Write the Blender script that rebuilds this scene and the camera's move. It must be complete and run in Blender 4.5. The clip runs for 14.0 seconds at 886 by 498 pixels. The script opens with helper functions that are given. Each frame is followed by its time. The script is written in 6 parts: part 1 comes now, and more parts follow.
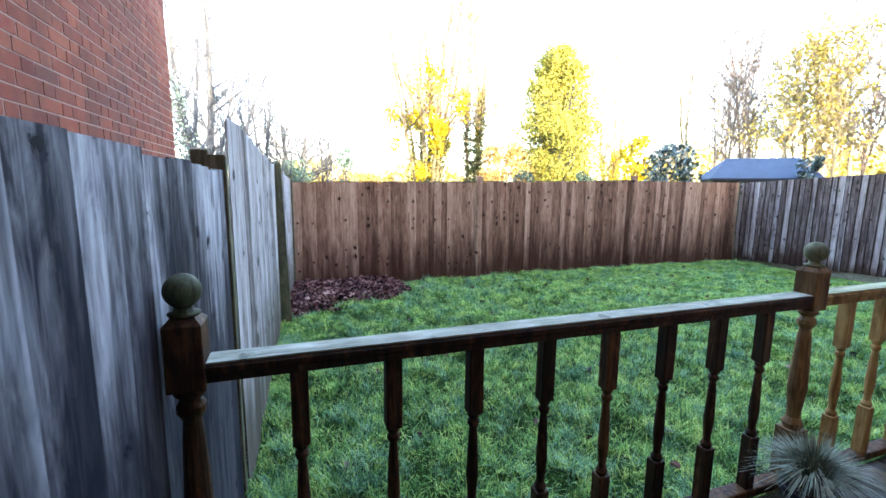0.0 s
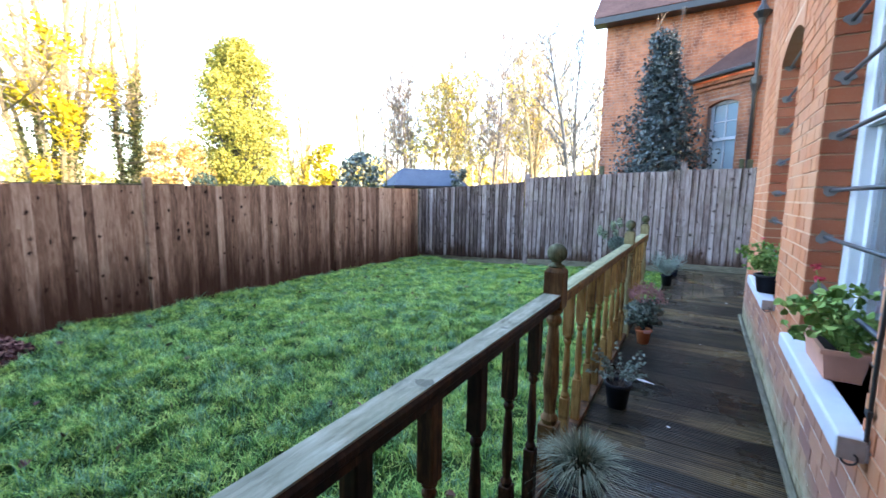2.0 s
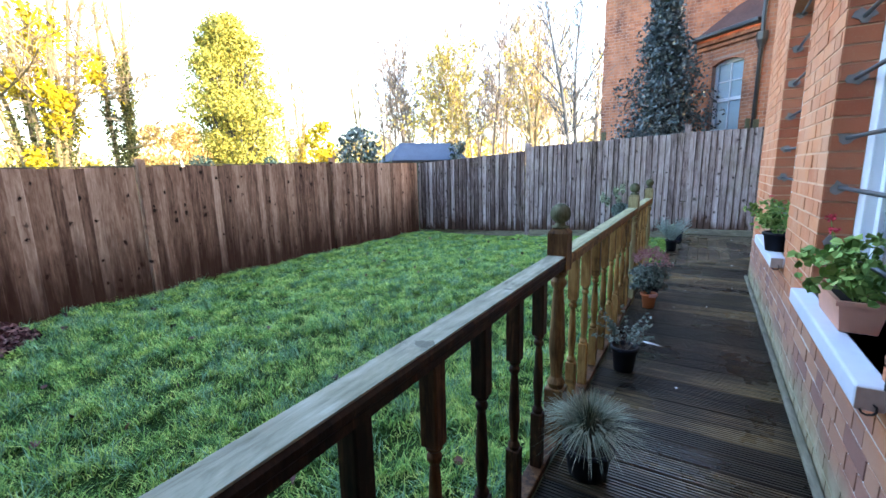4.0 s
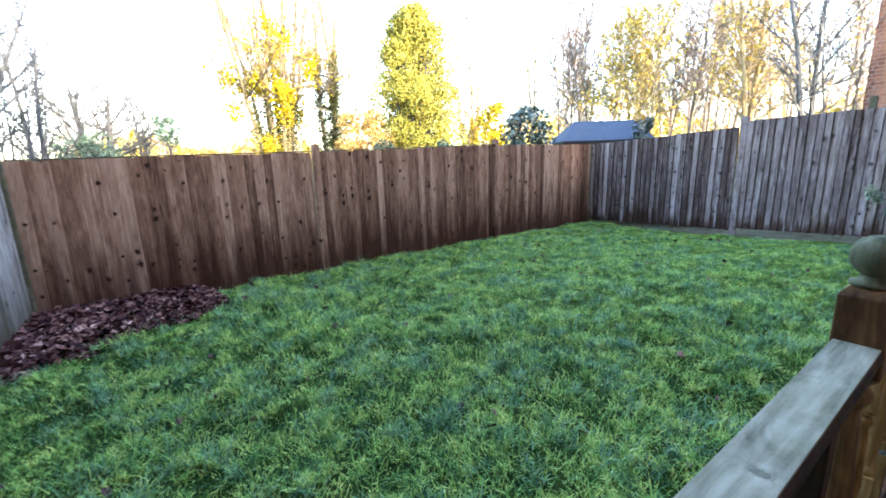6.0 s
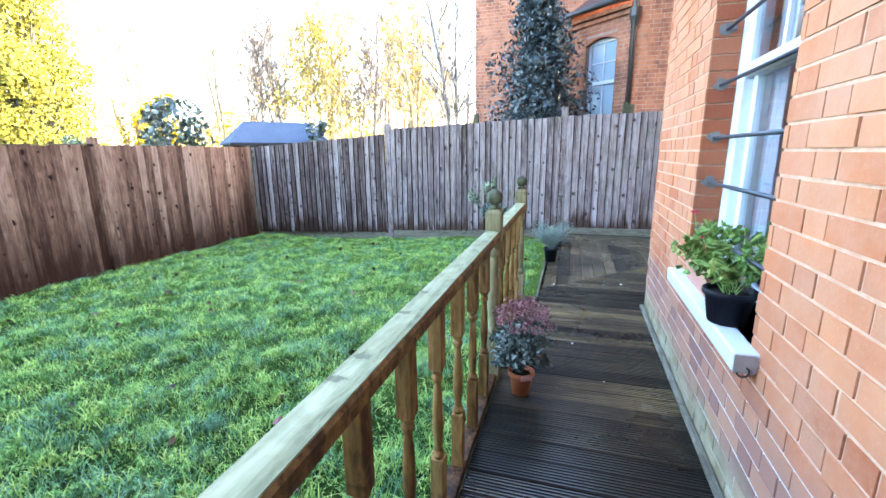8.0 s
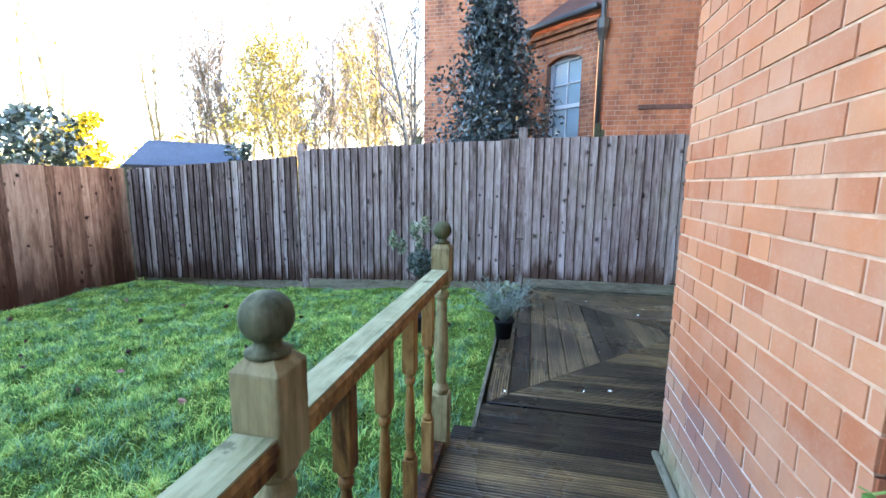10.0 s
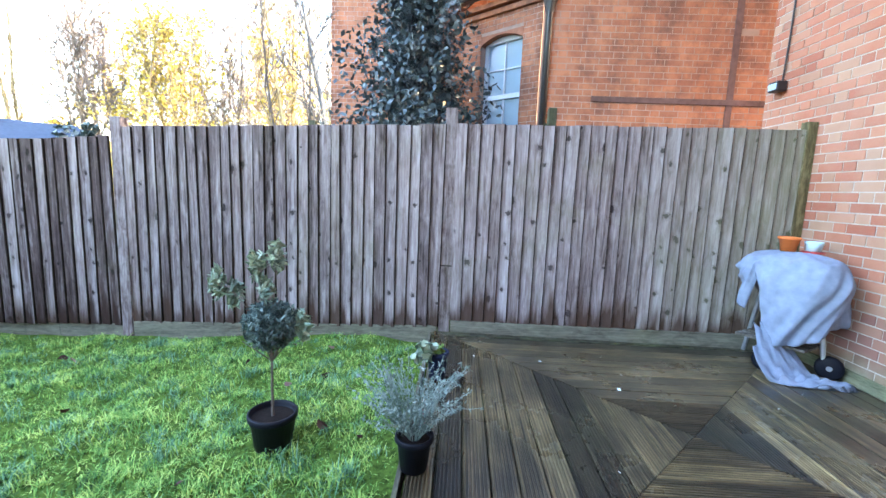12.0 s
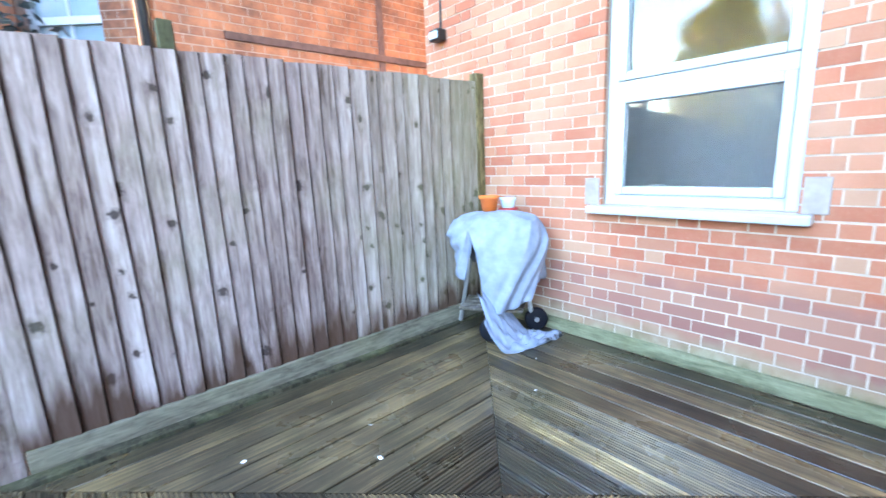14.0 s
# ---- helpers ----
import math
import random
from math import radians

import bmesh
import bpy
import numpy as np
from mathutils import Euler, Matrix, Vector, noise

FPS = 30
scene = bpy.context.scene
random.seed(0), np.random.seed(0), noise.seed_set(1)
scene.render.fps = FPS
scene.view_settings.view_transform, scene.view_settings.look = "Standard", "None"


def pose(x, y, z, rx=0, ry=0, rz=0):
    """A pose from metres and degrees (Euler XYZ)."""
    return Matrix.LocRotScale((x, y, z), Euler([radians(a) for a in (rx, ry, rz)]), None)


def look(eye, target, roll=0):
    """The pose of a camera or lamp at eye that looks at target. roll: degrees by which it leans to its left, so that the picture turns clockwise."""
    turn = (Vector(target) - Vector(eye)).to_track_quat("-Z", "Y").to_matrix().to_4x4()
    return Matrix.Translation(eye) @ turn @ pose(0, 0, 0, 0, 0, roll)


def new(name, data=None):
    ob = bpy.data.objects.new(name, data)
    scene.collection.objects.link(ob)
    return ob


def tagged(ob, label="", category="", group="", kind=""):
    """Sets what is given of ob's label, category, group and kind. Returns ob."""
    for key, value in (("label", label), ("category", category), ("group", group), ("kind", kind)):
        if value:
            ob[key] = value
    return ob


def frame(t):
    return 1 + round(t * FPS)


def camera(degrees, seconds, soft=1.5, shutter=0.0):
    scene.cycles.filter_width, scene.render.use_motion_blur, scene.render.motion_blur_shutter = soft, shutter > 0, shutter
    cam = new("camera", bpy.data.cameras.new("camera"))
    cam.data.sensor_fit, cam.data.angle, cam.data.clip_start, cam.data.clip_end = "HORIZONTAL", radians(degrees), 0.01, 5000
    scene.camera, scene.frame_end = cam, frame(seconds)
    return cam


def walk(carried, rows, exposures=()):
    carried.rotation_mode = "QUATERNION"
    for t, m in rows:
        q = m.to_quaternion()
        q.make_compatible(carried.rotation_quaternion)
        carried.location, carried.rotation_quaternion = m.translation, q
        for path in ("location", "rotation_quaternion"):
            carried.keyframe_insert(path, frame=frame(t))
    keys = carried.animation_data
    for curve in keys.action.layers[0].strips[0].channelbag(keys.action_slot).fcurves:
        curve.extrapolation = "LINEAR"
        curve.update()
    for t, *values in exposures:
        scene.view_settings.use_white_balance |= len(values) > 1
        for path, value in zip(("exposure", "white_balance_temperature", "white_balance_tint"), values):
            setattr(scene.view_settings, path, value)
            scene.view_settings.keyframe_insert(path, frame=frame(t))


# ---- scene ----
cam = camera(92.6, 14.0, shutter=0.12)
PATH = [
    (0, (0.030, 0.168, 1.293), (0.677, 2.037, 0.999), 0.6),
    (0.5, (0.071, 0.335, 1.288), (0.974, 2.097, 1.000), 2.0),
    (0.8, (0.154, 0.424, 1.314), (1.242, 2.070, 0.990), 2.9),
    (1, (0.193, 0.525, 1.286), (1.418, 2.083, 1.020), 1.7),
    (1.5, (0.231, 0.661, 1.280), (1.696, 1.999, 1.027), 1.5),
    (2, (0.238, 0.794, 1.281), (1.943, 1.810, 1.030), 0.8),
    (2.2, (0.206, 0.800, 1.265), (1.991, 1.663, 1.002), 1.3),
    (4.3, (0.340, 0.820, 1.225), (1.956, 1.923, 0.809), -3.0),
    (4.5, (0.423, 0.924, 1.246), (1.820, 2.299, 0.847), -2.2),
    (5, (0.508, 0.966, 1.298), (1.459, 2.681, 0.908), -0.1),
    (5.5, (0.647, 1.088, 1.261), (1.570, 2.821, 0.883), -1.1),
    (6, (0.888, 1.155, 1.255), (2.043, 2.731, 0.829), -1.6),
    (6.2, (1.019, 1.093, 1.206), (2.332, 2.550, 0.819), -1.2),
    (6.5, (1.224, 1.127, 1.270), (2.710, 2.399, 0.855), -0.7),
    (6.8, (1.400, 1.131, 1.268), (3.026, 2.222, 0.862), -0.9),
    (7, (1.544, 1.096, 1.260), (3.243, 2.067, 0.848), -0.5),
    (7.5, (1.843, 1.027, 1.242), (3.683, 1.671, 0.799), -0.7),
    (8, (2.183, 0.919, 1.273), (4.051, 1.480, 0.831), -0.7),
    (8.5, (2.591, 0.905, 1.268), (4.483, 1.418, 0.868), -1.2),
    (8.7, (2.763, 0.897, 1.283), (4.667, 1.370, 0.892), -1.2),
    (10.8, (4.572, 0.930, 1.225), (6.511, 1.333, 0.944), 1.2),
    (11, (4.743, 0.960, 1.245), (6.683, 1.354, 0.963), 1.6),
    (11.1, (4.804, 0.976, 1.243), (6.750, 1.351, 0.974), 2.0),
    (11.5, (5.120, 0.952, 1.246), (7.100, 1.041, 0.980), 3.2),
    (12, (5.492, 0.937, 1.241), (7.472, 1.015, 0.967), 2.3),
    (12.5, (5.851, 0.956, 1.226), (7.831, 0.988, 0.946), 1.4),
    (13, (6.163, 0.913, 1.210), (8.137, 0.826, 0.900), 1.7),
    (13.5, (6.464, 0.773, 1.248), (8.376, 0.277, 0.937), 2.2),
    (14, (6.732, 0.689, 1.229), (8.206, -0.604, 0.836), -2.5),
]
EXPOSURES = [(t, e, 6300 if t < 10 else 6470, 14) for t, e in ((0.0, 4.48), (1.0, 4.3), (2.0, 4.28), (4.5, 4.1), (5.0, 3.95), (6.0, 4.1), (6.7, 4.27), (7.5, 4.8), (8.0, 4.85), (8.5, 4.58), (9.5, 4.45), (11.0, 4.34), (11.5, 4.60), (12.0, 4.74), (12.5, 4.84), (13.2, 5.22), (14.0, 5.35))]
walk(cam, [(t, look(eye, target, roll)) for t, eye, target, roll in PATH], EXPOSURES)

# ------------------------------------------------------------ world and light
SUN_ELEV, SUN_FROM = 14.0, 166.0   # degrees above the horizon; compass bearing the sun stands at (0 = +y, 90 = +x)
world = bpy.data.worlds.new("world")
scene.world = world
world.use_nodes = True
sky = world.node_tree.nodes.new("ShaderNodeTexSky")
sky.sky_type, sky.sun_disc = "NISHITA", False
sky.sun_elevation, sky.sun_rotation = radians(SUN_ELEV), radians(SUN_FROM)
sky.dust_density, sky.ozone_density = 2.0, 1.0
world.node_tree.links.new(sky.outputs[0], world.node_tree.nodes["Background"].inputs[0])
world.node_tree.nodes["Background"].inputs[1].default_value = 0.15
sun = new("sun", bpy.data.lights.new("sun", "SUN"))
sun.data.energy, sun.data.angle, sun.data.color = 1.1, radians(0.5), (1.0, 0.80, 0.50)
_b, _e = radians(SUN_FROM), radians(SUN_ELEV)
sun.matrix_world = look((math.sin(_b) * math.cos(_e) * 50, math.cos(_b) * math.cos(_e) * 50, math.sin(_e) * 50), (0, 0, 0))

# ------------------------------------------------------------ node helpers


class Mat:
    """A small builder for node materials."""

    def __init__(self, name, rough=0.8, metal=0.0, spec=None):
        spec = spec if spec is not None else (0.12 if rough >= 0.8 and not metal else 0.5)
        self.m = bpy.data.materials.new(name)
        self.m.use_nodes = True
        self.t = self.m.node_tree
        self.b = self.t.nodes["Principled BSDF"]
        self.b.inputs["Roughness"].default_value = rough
        self.b.inputs["Metallic"].default_value = metal
        self.b.inputs["Specular IOR Level"].default_value = spec

    def n(self, kind, **ins):
        node = self.t.nodes.new("ShaderNode" + kind)
        for k, v in ins.items():
            k = k.replace("_", " ")
            if isinstance(v, bpy.types.NodeSocket):
                self.t.links.new(v, node.inputs[k])
            else:
                node.inputs[k].default_value = v
        return node

    def coord(self, which="Object"):
        return self.t.nodes.new("ShaderNodeTexCoord").outputs[which]

    def place(self):
        return self.t.nodes.new("ShaderNodeNewGeometry").outputs["Position"]

    def chance(self, island=False):
        if island:
            return self.t.nodes.new("ShaderNodeNewGeometry").outputs["Random Per Island"]
        return self.t.nodes.new("ShaderNodeObjectInfo").outputs["Random"]

    def scaled(self, vec, s, off=None):
        node = self.n("Mapping", Vector=vec)
        node.inputs["Scale"].default_value = s
        if off is not None:
            self.t.links.new(off, node.inputs["Location"])
        return node.outputs[0]

    def noise(self, vec, scale, detail=4.0, rough=0.55, w=None, distort=0.0):
        node = self.t.nodes.new("ShaderNodeTexNoise")
        self.t.links.new(vec, node.inputs["Vector"])
        node.inputs["Scale"].default_value, node.inputs["Detail"].default_value = scale, detail
        node.inputs["Roughness"].default_value, node.inputs["Distortion"].default_value = rough, distort
        if w is not None:
            node.noise_dimensions = "4D"
            self.t.links.new(w, node.inputs["W"])
        return node.outputs["Fac"]

    def math(self, op, a, b=0.0, clamp=False):
        node = self.t.nodes.new("ShaderNodeMath")
        node.operation, node.use_clamp = op, clamp
        for i, v in enumerate((a, b)):
            if isinstance(v, bpy.types.NodeSocket):
                self.t.links.new(v, node.inputs[i])
            else:
                node.inputs[i].default_value = v
        return node.outputs[0]

    def step(self, v, lo, hi, a=0.0, b=1.0):
        node = self.n("MapRange", Value=v)
        for k, x in zip(("From Min", "From Max", "To Min", "To Max"), (lo, hi, a, b)):
            node.inputs[k].default_value = x
        return node.outputs[0]

    def ramp(self, v, stops):
        node = self.n("ValToRGB", Fac=v)
        e = node.color_ramp.elements
        while len(e) < len(stops):
            e.new(0.5)
        for el, (p, c) in zip(e, stops):
            el.position, el.color = p, (*c, 1)
        return node.outputs[0]

    def mix(self, f, a, b, kind="MIX"):
        node = self.t.nodes.new("ShaderNodeMix")
        node.data_type, node.blend_type = "RGBA", kind
        for i, v in ((0, f), (6, a), (7, b)):
            if isinstance(v, bpy.types.NodeSocket):
                self.t.links.new(v, node.inputs[i])
            else:
                node.inputs[i].default_value = v if i == 0 else (*v, 1)
        return node.outputs[2]

    def xyz(self, vec, axis):
        node = self.n("SeparateXYZ", Vector=vec)
        return node.outputs["XYZ".index(axis)]

    def bump(self, h, strength=0.3, dist=0.01):
        node = self.n("Bump", Height=h)
        node.inputs["Strength"].default_value, node.inputs["Distance"].default_value = strength, dist
        self.t.links.new(node.outputs[0], self.b.inputs["Normal"])

    def out(self, colour=None, rough=None):
        for key, v in (("Base Color", colour), ("Roughness", rough)):
            if isinstance(v, bpy.types.NodeSocket):
                self.t.links.new(v, self.b.inputs[key])
            elif v is not None:
                self.b.inputs[key].default_value = (*v, 1) if key == "Base Color" else v
        return self.m


def plain(name, colour, rough=0.6, metal=0.0, vary=0.25, scale=18.0, bump=0.0, spec=None):
    """One main colour, mottled at two scales."""
    k = Mat(name, rough, metal, spec)
    p = k.place()
    a, b = k.noise(p, scale, 5.0), k.noise(p, scale * 0.13, 3.0)
    f = k.math("ADD", k.math("MULTIPLY", a, 0.5), k.math("MULTIPLY", b, 0.5))
    dark, lite = [c * (1 - vary) for c in colour], [min(1, c * (1 + vary)) for c in colour]
    if bump:
        k.bump(a, bump, 0.004)
    return k.out(k.ramp(f, [(0.3, dark), (0.7, lite)]))


def board_wood(name, dark, mid, lite, knots=0.5, algae=0.0, damp=None, axis="Z", rough=0.85, bold=1.0, uneven=0.12, green_end=False, soak=1.0, harsh=0.12):
    """Weathered softwood: grain along an axis of each piece, knots, optional green algae and foot darkening (damp;
    painted shade on the dark fence).
    """
    k = Mat(name, rough, 0.0, 0.15)
    rnd = k.chance()
    w = k.math("MULTIPLY", rnd, 37.0)
    co, pos = k.coord(), k.place()
    ax = "XYZ".index(axis)
    long = [60.0 / bold] * 3
    long[ax] = 3.5
    # knots first: the grain flows round them
    u, v = k.xyz(co, axis), k.xyz(co, "Y" if axis == "X" else "X")
    flat = k.n("CombineXYZ", X=k.math("ADD", k.math("MULTIPLY", v, 8.0), w), Y=k.math("ADD", k.math("MULTIPLY", u, 11.0), w)).outputs[0]
    vor = k.t.nodes.new("ShaderNodeTexVoronoi")
    vor.voronoi_dimensions = "2D"
    k.t.links.new(flat, vor.inputs["Vector"])
    vor.inputs["Scale"].default_value = 1.0
    pick = k.n("SeparateColor", Color=vor.outputs["Color"])
    there = k.step(pick.outputs[0], 0.79, 0.81)
    dist = k.math("DIVIDE", k.math("ADD", vor.outputs["Distance"], k.math("MULTIPLY", k.math("SUBTRACT", k.noise(flat, 4.0, 3.0, 0.75), 0.5), 0.55)), k.step(pick.outputs[1], 0.0, 1.0, 0.35, 1.25))
    swirl = k.math("MULTIPLY", k.step(dist, 0.0, 0.45, 1.0, 0.0), there)
    grain = k.noise(k.scaled(co, long), 1.0, 6.0, 0.62, k.math("ADD", w, k.math("MULTIPLY", swirl, 0.8)), 0.6)
    broad = k.noise(k.scaled(co, [x * 0.22 for x in long]), 1.0, 4.0, 0.55, w, 0.4)
    smear = [22.0] * 3
    smear[ax] = 7.0
    spot = k.noise(k.scaled(co, smear), 1.0, 5.0, 0.65, w, 0.8)
    f = k.math("ADD", k.math("MULTIPLY", grain, 0.34), k.math("MULTIPLY", broad, 0.30))
    f = k.math("ADD", f, k.math("MULTIPLY", spot, 0.46))
    f = k.math("ADD", k.math("SUBTRACT", f, 0.05), k.math("MULTIPLY", k.math("SUBTRACT", rnd, 0.5), uneven))
    col = k.ramp(f, [(0.5 - harsh, dark), (0.5, mid), (0.5 + harsh * 1.15, lite)])
    if knots:
        edge = k.math("ADD", dist, k.math("MULTIPLY", k.math("SUBTRACT", grain, 0.5), 0.16))
        spotk, ring = k.math("MULTIPLY", k.step(edge, 0.12, 0.18, 1.0, 0.0), there), k.math("MULTIPLY", k.step(edge, 0.14, 0.34, 0.5, 0.0), there)
        col = k.mix(k.math("MULTIPLY", ring, knots), col, dark)
        col = k.mix(k.math("MULTIPLY", spotk, knots), col, [c * 0.25 for c in dark])
    if algae:
        al = k.step(k.noise(pos, 2.1, 5.0, 0.65), 0.48, 0.68)
        if green_end:
            al = k.math("ADD", al, k.step(k.xyz(pos, "Y"), -0.4, -1.9, 0.0, 2.4))
        col = k.mix(k.math("MULTIPLY", al, algae), col, (0.17, 0.185, 0.085))
    # damp at the board feet; on the dark fence this tint is painted shade
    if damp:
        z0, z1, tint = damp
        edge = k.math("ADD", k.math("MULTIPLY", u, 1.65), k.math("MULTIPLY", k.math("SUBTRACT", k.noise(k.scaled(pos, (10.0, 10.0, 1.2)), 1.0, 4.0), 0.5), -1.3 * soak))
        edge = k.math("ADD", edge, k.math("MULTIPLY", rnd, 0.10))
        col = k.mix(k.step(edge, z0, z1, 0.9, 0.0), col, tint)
    k.bump(grain, 0.35, 0.004)
    return k.out(col)


def brick_mat(name, stops, island, pale=0.0, foot=None, soot=0.0):
    k = Mat(name, 0.9)
    rnd = k.chance(island)
    pos = k.place()
    fine, mid = k.noise(pos, 90.0, 5.0, 0.7), k.noise(pos, 7.0, 4.0)
    col = k.ramp(rnd, stops)
    col = k.mix(k.step(mid, 0.35, 0.75, 0.0, 0.35), col, (0.30, 0.13, 0.07))
    col = k.mix(k.step(fine, 0.55, 0.8, 0.0, 0.4), col, (0.50, 0.34, 0.24))
    if pale:
        col = k.mix(k.step(k.noise(pos, 2.3, 6.0, 0.7), 0.42, 0.66, 0.0, pale), col, (0.50, 0.32, 0.22))
    if soot:
        streak = k.math("ADD", k.math("MULTIPLY", k.noise(k.scaled(pos, (1.4, 1.4, 0.5)), 1.0, 6.0, 0.7), 0.6), k.math("MULTIPLY", k.noise(pos, 5.0, 5.0, 0.7), 0.4))
        col = k.mix(k.step(streak, 0.46, 0.60, 0.0, soot), col, (0.085, 0.045, 0.038))
        col = k.mix(k.step(streak, 0.46, 0.36, 0.0, soot * 0.6), col, (0.42, 0.24, 0.17))
    if foot:
        z, tint = foot
        e = k.math("ADD", k.xyz(pos, "Z"), k.math("MULTIPLY", k.math("SUBTRACT", k.noise(pos, 4.0, 5.0), 0.5), 0.25))
        col = k.mix(k.step(e, z - 0.06, z + 0.06, 0.8, 0.0), col, k.ramp(rnd, tint))
        # algae and lime where rain splashes up from the deck
        col = k.mix(k.step(e, 0.08, 0.24, 0.75, 0.0), col, k.ramp(mid, [(0.35, (0.17, 0.18, 0.095)), (0.65, (0.36, 0.36, 0.25))]))
    k.bump(fine, 0.35, 0.004)
    return k.out(col)


ORANGE = [(0.0, (0.36, 0.115, 0.052)), (0.35, (0.45, 0.165, 0.078)), (0.7, (0.49, 0.205, 0.10)), (1.0, (0.41, 0.155, 0.08))]
PURPLE = [(0.0, (0.20, 0.12, 0.11)), (0.5, (0.30, 0.17, 0.13)), (1.0, (0.38, 0.22, 0.15))]
RED = [(0.0, (0.17, 0.045, 0.032)), (0.4, (0.25, 0.065, 0.042)), (0.8, (0.31, 0.095, 0.055)), (1.0, (0.16, 0.055, 0.042))]
BUFF = [(0.0, (0.33, 0.105, 0.065)), (0.3, (0.42, 0.155, 0.095)), (0.62, (0.44, 0.185, 0.115)), (0.82, (0.43, 0.265, 0.18)), (1.0, (0.32, 0.105, 0.065))]
PLUM = [(0.0, (0.22, 0.115, 0.10)), (0.5, (0.30, 0.155, 0.12)), (1.0, (0.38, 0.20, 0.14))]
m_brickA = brick_mat("brick_orange", ORANGE, False, 0.42, (0.46, PURPLE))
m_brickA_j = brick_mat("brick_orange_rest", ORANGE, True, 0.42, (0.46, PURPLE))
m_brick_reveal = brick_mat("brick_reveal", [(0.0, (0.30, 0.075, 0.035)), (0.5, (0.40, 0.115, 0.052)), (1.0, (0.34, 0.10, 0.05))], True, 0.1)
m_brickB = brick_mat("brick_mixed", BUFF, False, 0.25, (0.52, PLUM))
m_brickB_j = brick_mat("brick_mixed_rest", BUFF, True, 0.25, (0.52, PLUM))
m_brick_red = brick_mat("brick_red", RED, True, soot=0.6)
m_brick_next = brick_mat("brick_weathered", [(0.0, (0.38, 0.135, 0.07)), (0.5, (0.50, 0.195, 0.10)), (1.0, (0.34, 0.13, 0.075))], True, 0.10, soot=0.75)


def foot_mortar():
    """Pinkish mortar above, limed white joints below the sills and algae at the deck."""
    k = Mat("mortar", 0.95)
    pos = k.place()
    a = k.noise(pos, 22.0, 5.0, 0.65)
    e = k.math("ADD", k.xyz(pos, "Z"), k.math("MULTIPLY", k.math("SUBTRACT", k.noise(pos, 4.0, 5.0), 0.5), 0.22))
    col = k.ramp(a, [(0.3, (0.44, 0.26, 0.17)), (0.7, (0.60, 0.40, 0.28))])
    col = k.mix(k.step(e, 0.42, 0.56, 1.0, 0.0), col, k.ramp(a, [(0.3, (0.48, 0.44, 0.40)), (0.7, (0.70, 0.66, 0.60))]))
    col = k.mix(k.step(e, 0.06, 0.20, 0.75, 0.0), col, (0.20, 0.22, 0.11))
    k.bump(a, 0.4, 0.004)
    return k.out(col)


m_mortar = foot_mortar()
m_mortar_white = plain("lime_mortar", (0.47, 0.40, 0.33), 0.95, bump=0.4)
m_mortar_pale = plain("pale_mortar", (0.36, 0.25, 0.205), 0.95, vary=0.4, scale=6.0, bump=0.3)
m_mortar_dark = plain("dark_mortar", (0.27, 0.17, 0.125), 0.95, bump=0.3)
m_fence_brown = board_wood("brown_fence_wood", (0.070, 0.034, 0.022), (0.225, 0.127, 0.084), (0.43, 0.285, 0.21), 1.0, 0.0, (0.22, 1.0, (0.034, 0.012, 0.007)), harsh=0.15, soak=1.3, uneven=0.22)
m_fence_grey = board_wood("grey_fence_wood", (0.072, 0.046, 0.040), (0.230, 0.178, 0.170), (0.41, 0.35, 0.345), 0.8, 0.18, (0.10, 0.26, (0.052, 0.026, 0.015)), uneven=0.07, green_end=True, harsh=0.13, soak=0.55)
m_fence_umber = board_wood("umber_fence_wood", (0.030, 0.018, 0.016), (0.098, 0.068, 0.063), (0.28, 0.235, 0.232), 0.85, 0.06, (0.10, 0.26, (0.032, 0.015, 0.010)), uneven=0.10)
m_fence_mid = board_wood("brown_grey_fence_wood", (0.040, 0.026, 0.023), (0.150, 0.112, 0.108), (0.34, 0.285, 0.28), 0.8, 0.06, (0.09, 0.23, (0.045, 0.022, 0.014)), uneven=0.09, soak=0.7)
# the foot tint climbs nearly full height here: shade painted onto the near boards
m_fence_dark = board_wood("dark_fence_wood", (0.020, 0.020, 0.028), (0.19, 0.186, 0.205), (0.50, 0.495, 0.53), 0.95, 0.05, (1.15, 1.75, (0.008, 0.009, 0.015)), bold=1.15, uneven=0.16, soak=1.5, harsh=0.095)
m_edging = board_wood("pale_edging_board", (0.10, 0.105, 0.06), (0.20, 0.205, 0.125), (0.31, 0.315, 0.205), 0.1, 0.25, None, "X")
m_newel_brown = board_wood("brown_newel_wood", (0.026, 0.012, 0.006), (0.105, 0.056, 0.022), (0.23, 0.140, 0.058), 0.35, 0.10, None, "Z", 0.6)
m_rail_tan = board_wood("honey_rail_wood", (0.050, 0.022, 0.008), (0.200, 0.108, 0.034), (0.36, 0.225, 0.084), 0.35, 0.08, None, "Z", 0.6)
m_post_olive = board_wood("olive_post_wood", (0.075, 0.060, 0.028), (0.20, 0.170, 0.085), (0.32, 0.28, 0.155), 0.4, 0.15, None, "Z", 0.7)
m_fence_pale = board_wood("silvered_fence_wood", (0.095, 0.082, 0.078), (0.30, 0.272, 0.265), (0.49, 0.465, 0.465), 0.9, 0.05, (0.20, 0.85, (0.075, 0.066, 0.045)), bold=1.2, harsh=0.09)
# near-black side faces stand in for the shadow line at each board overlap
m_edge_shade = plain("board_edge_shade", (0.020, 0.013, 0.010), 0.9, vary=0.5)
m_post_dark = board_wood("mossy_post_wood", (0.022, 0.020, 0.013), (0.060, 0.056, 0.036), (0.12, 0.115, 0.078), 0.3, 0.4)
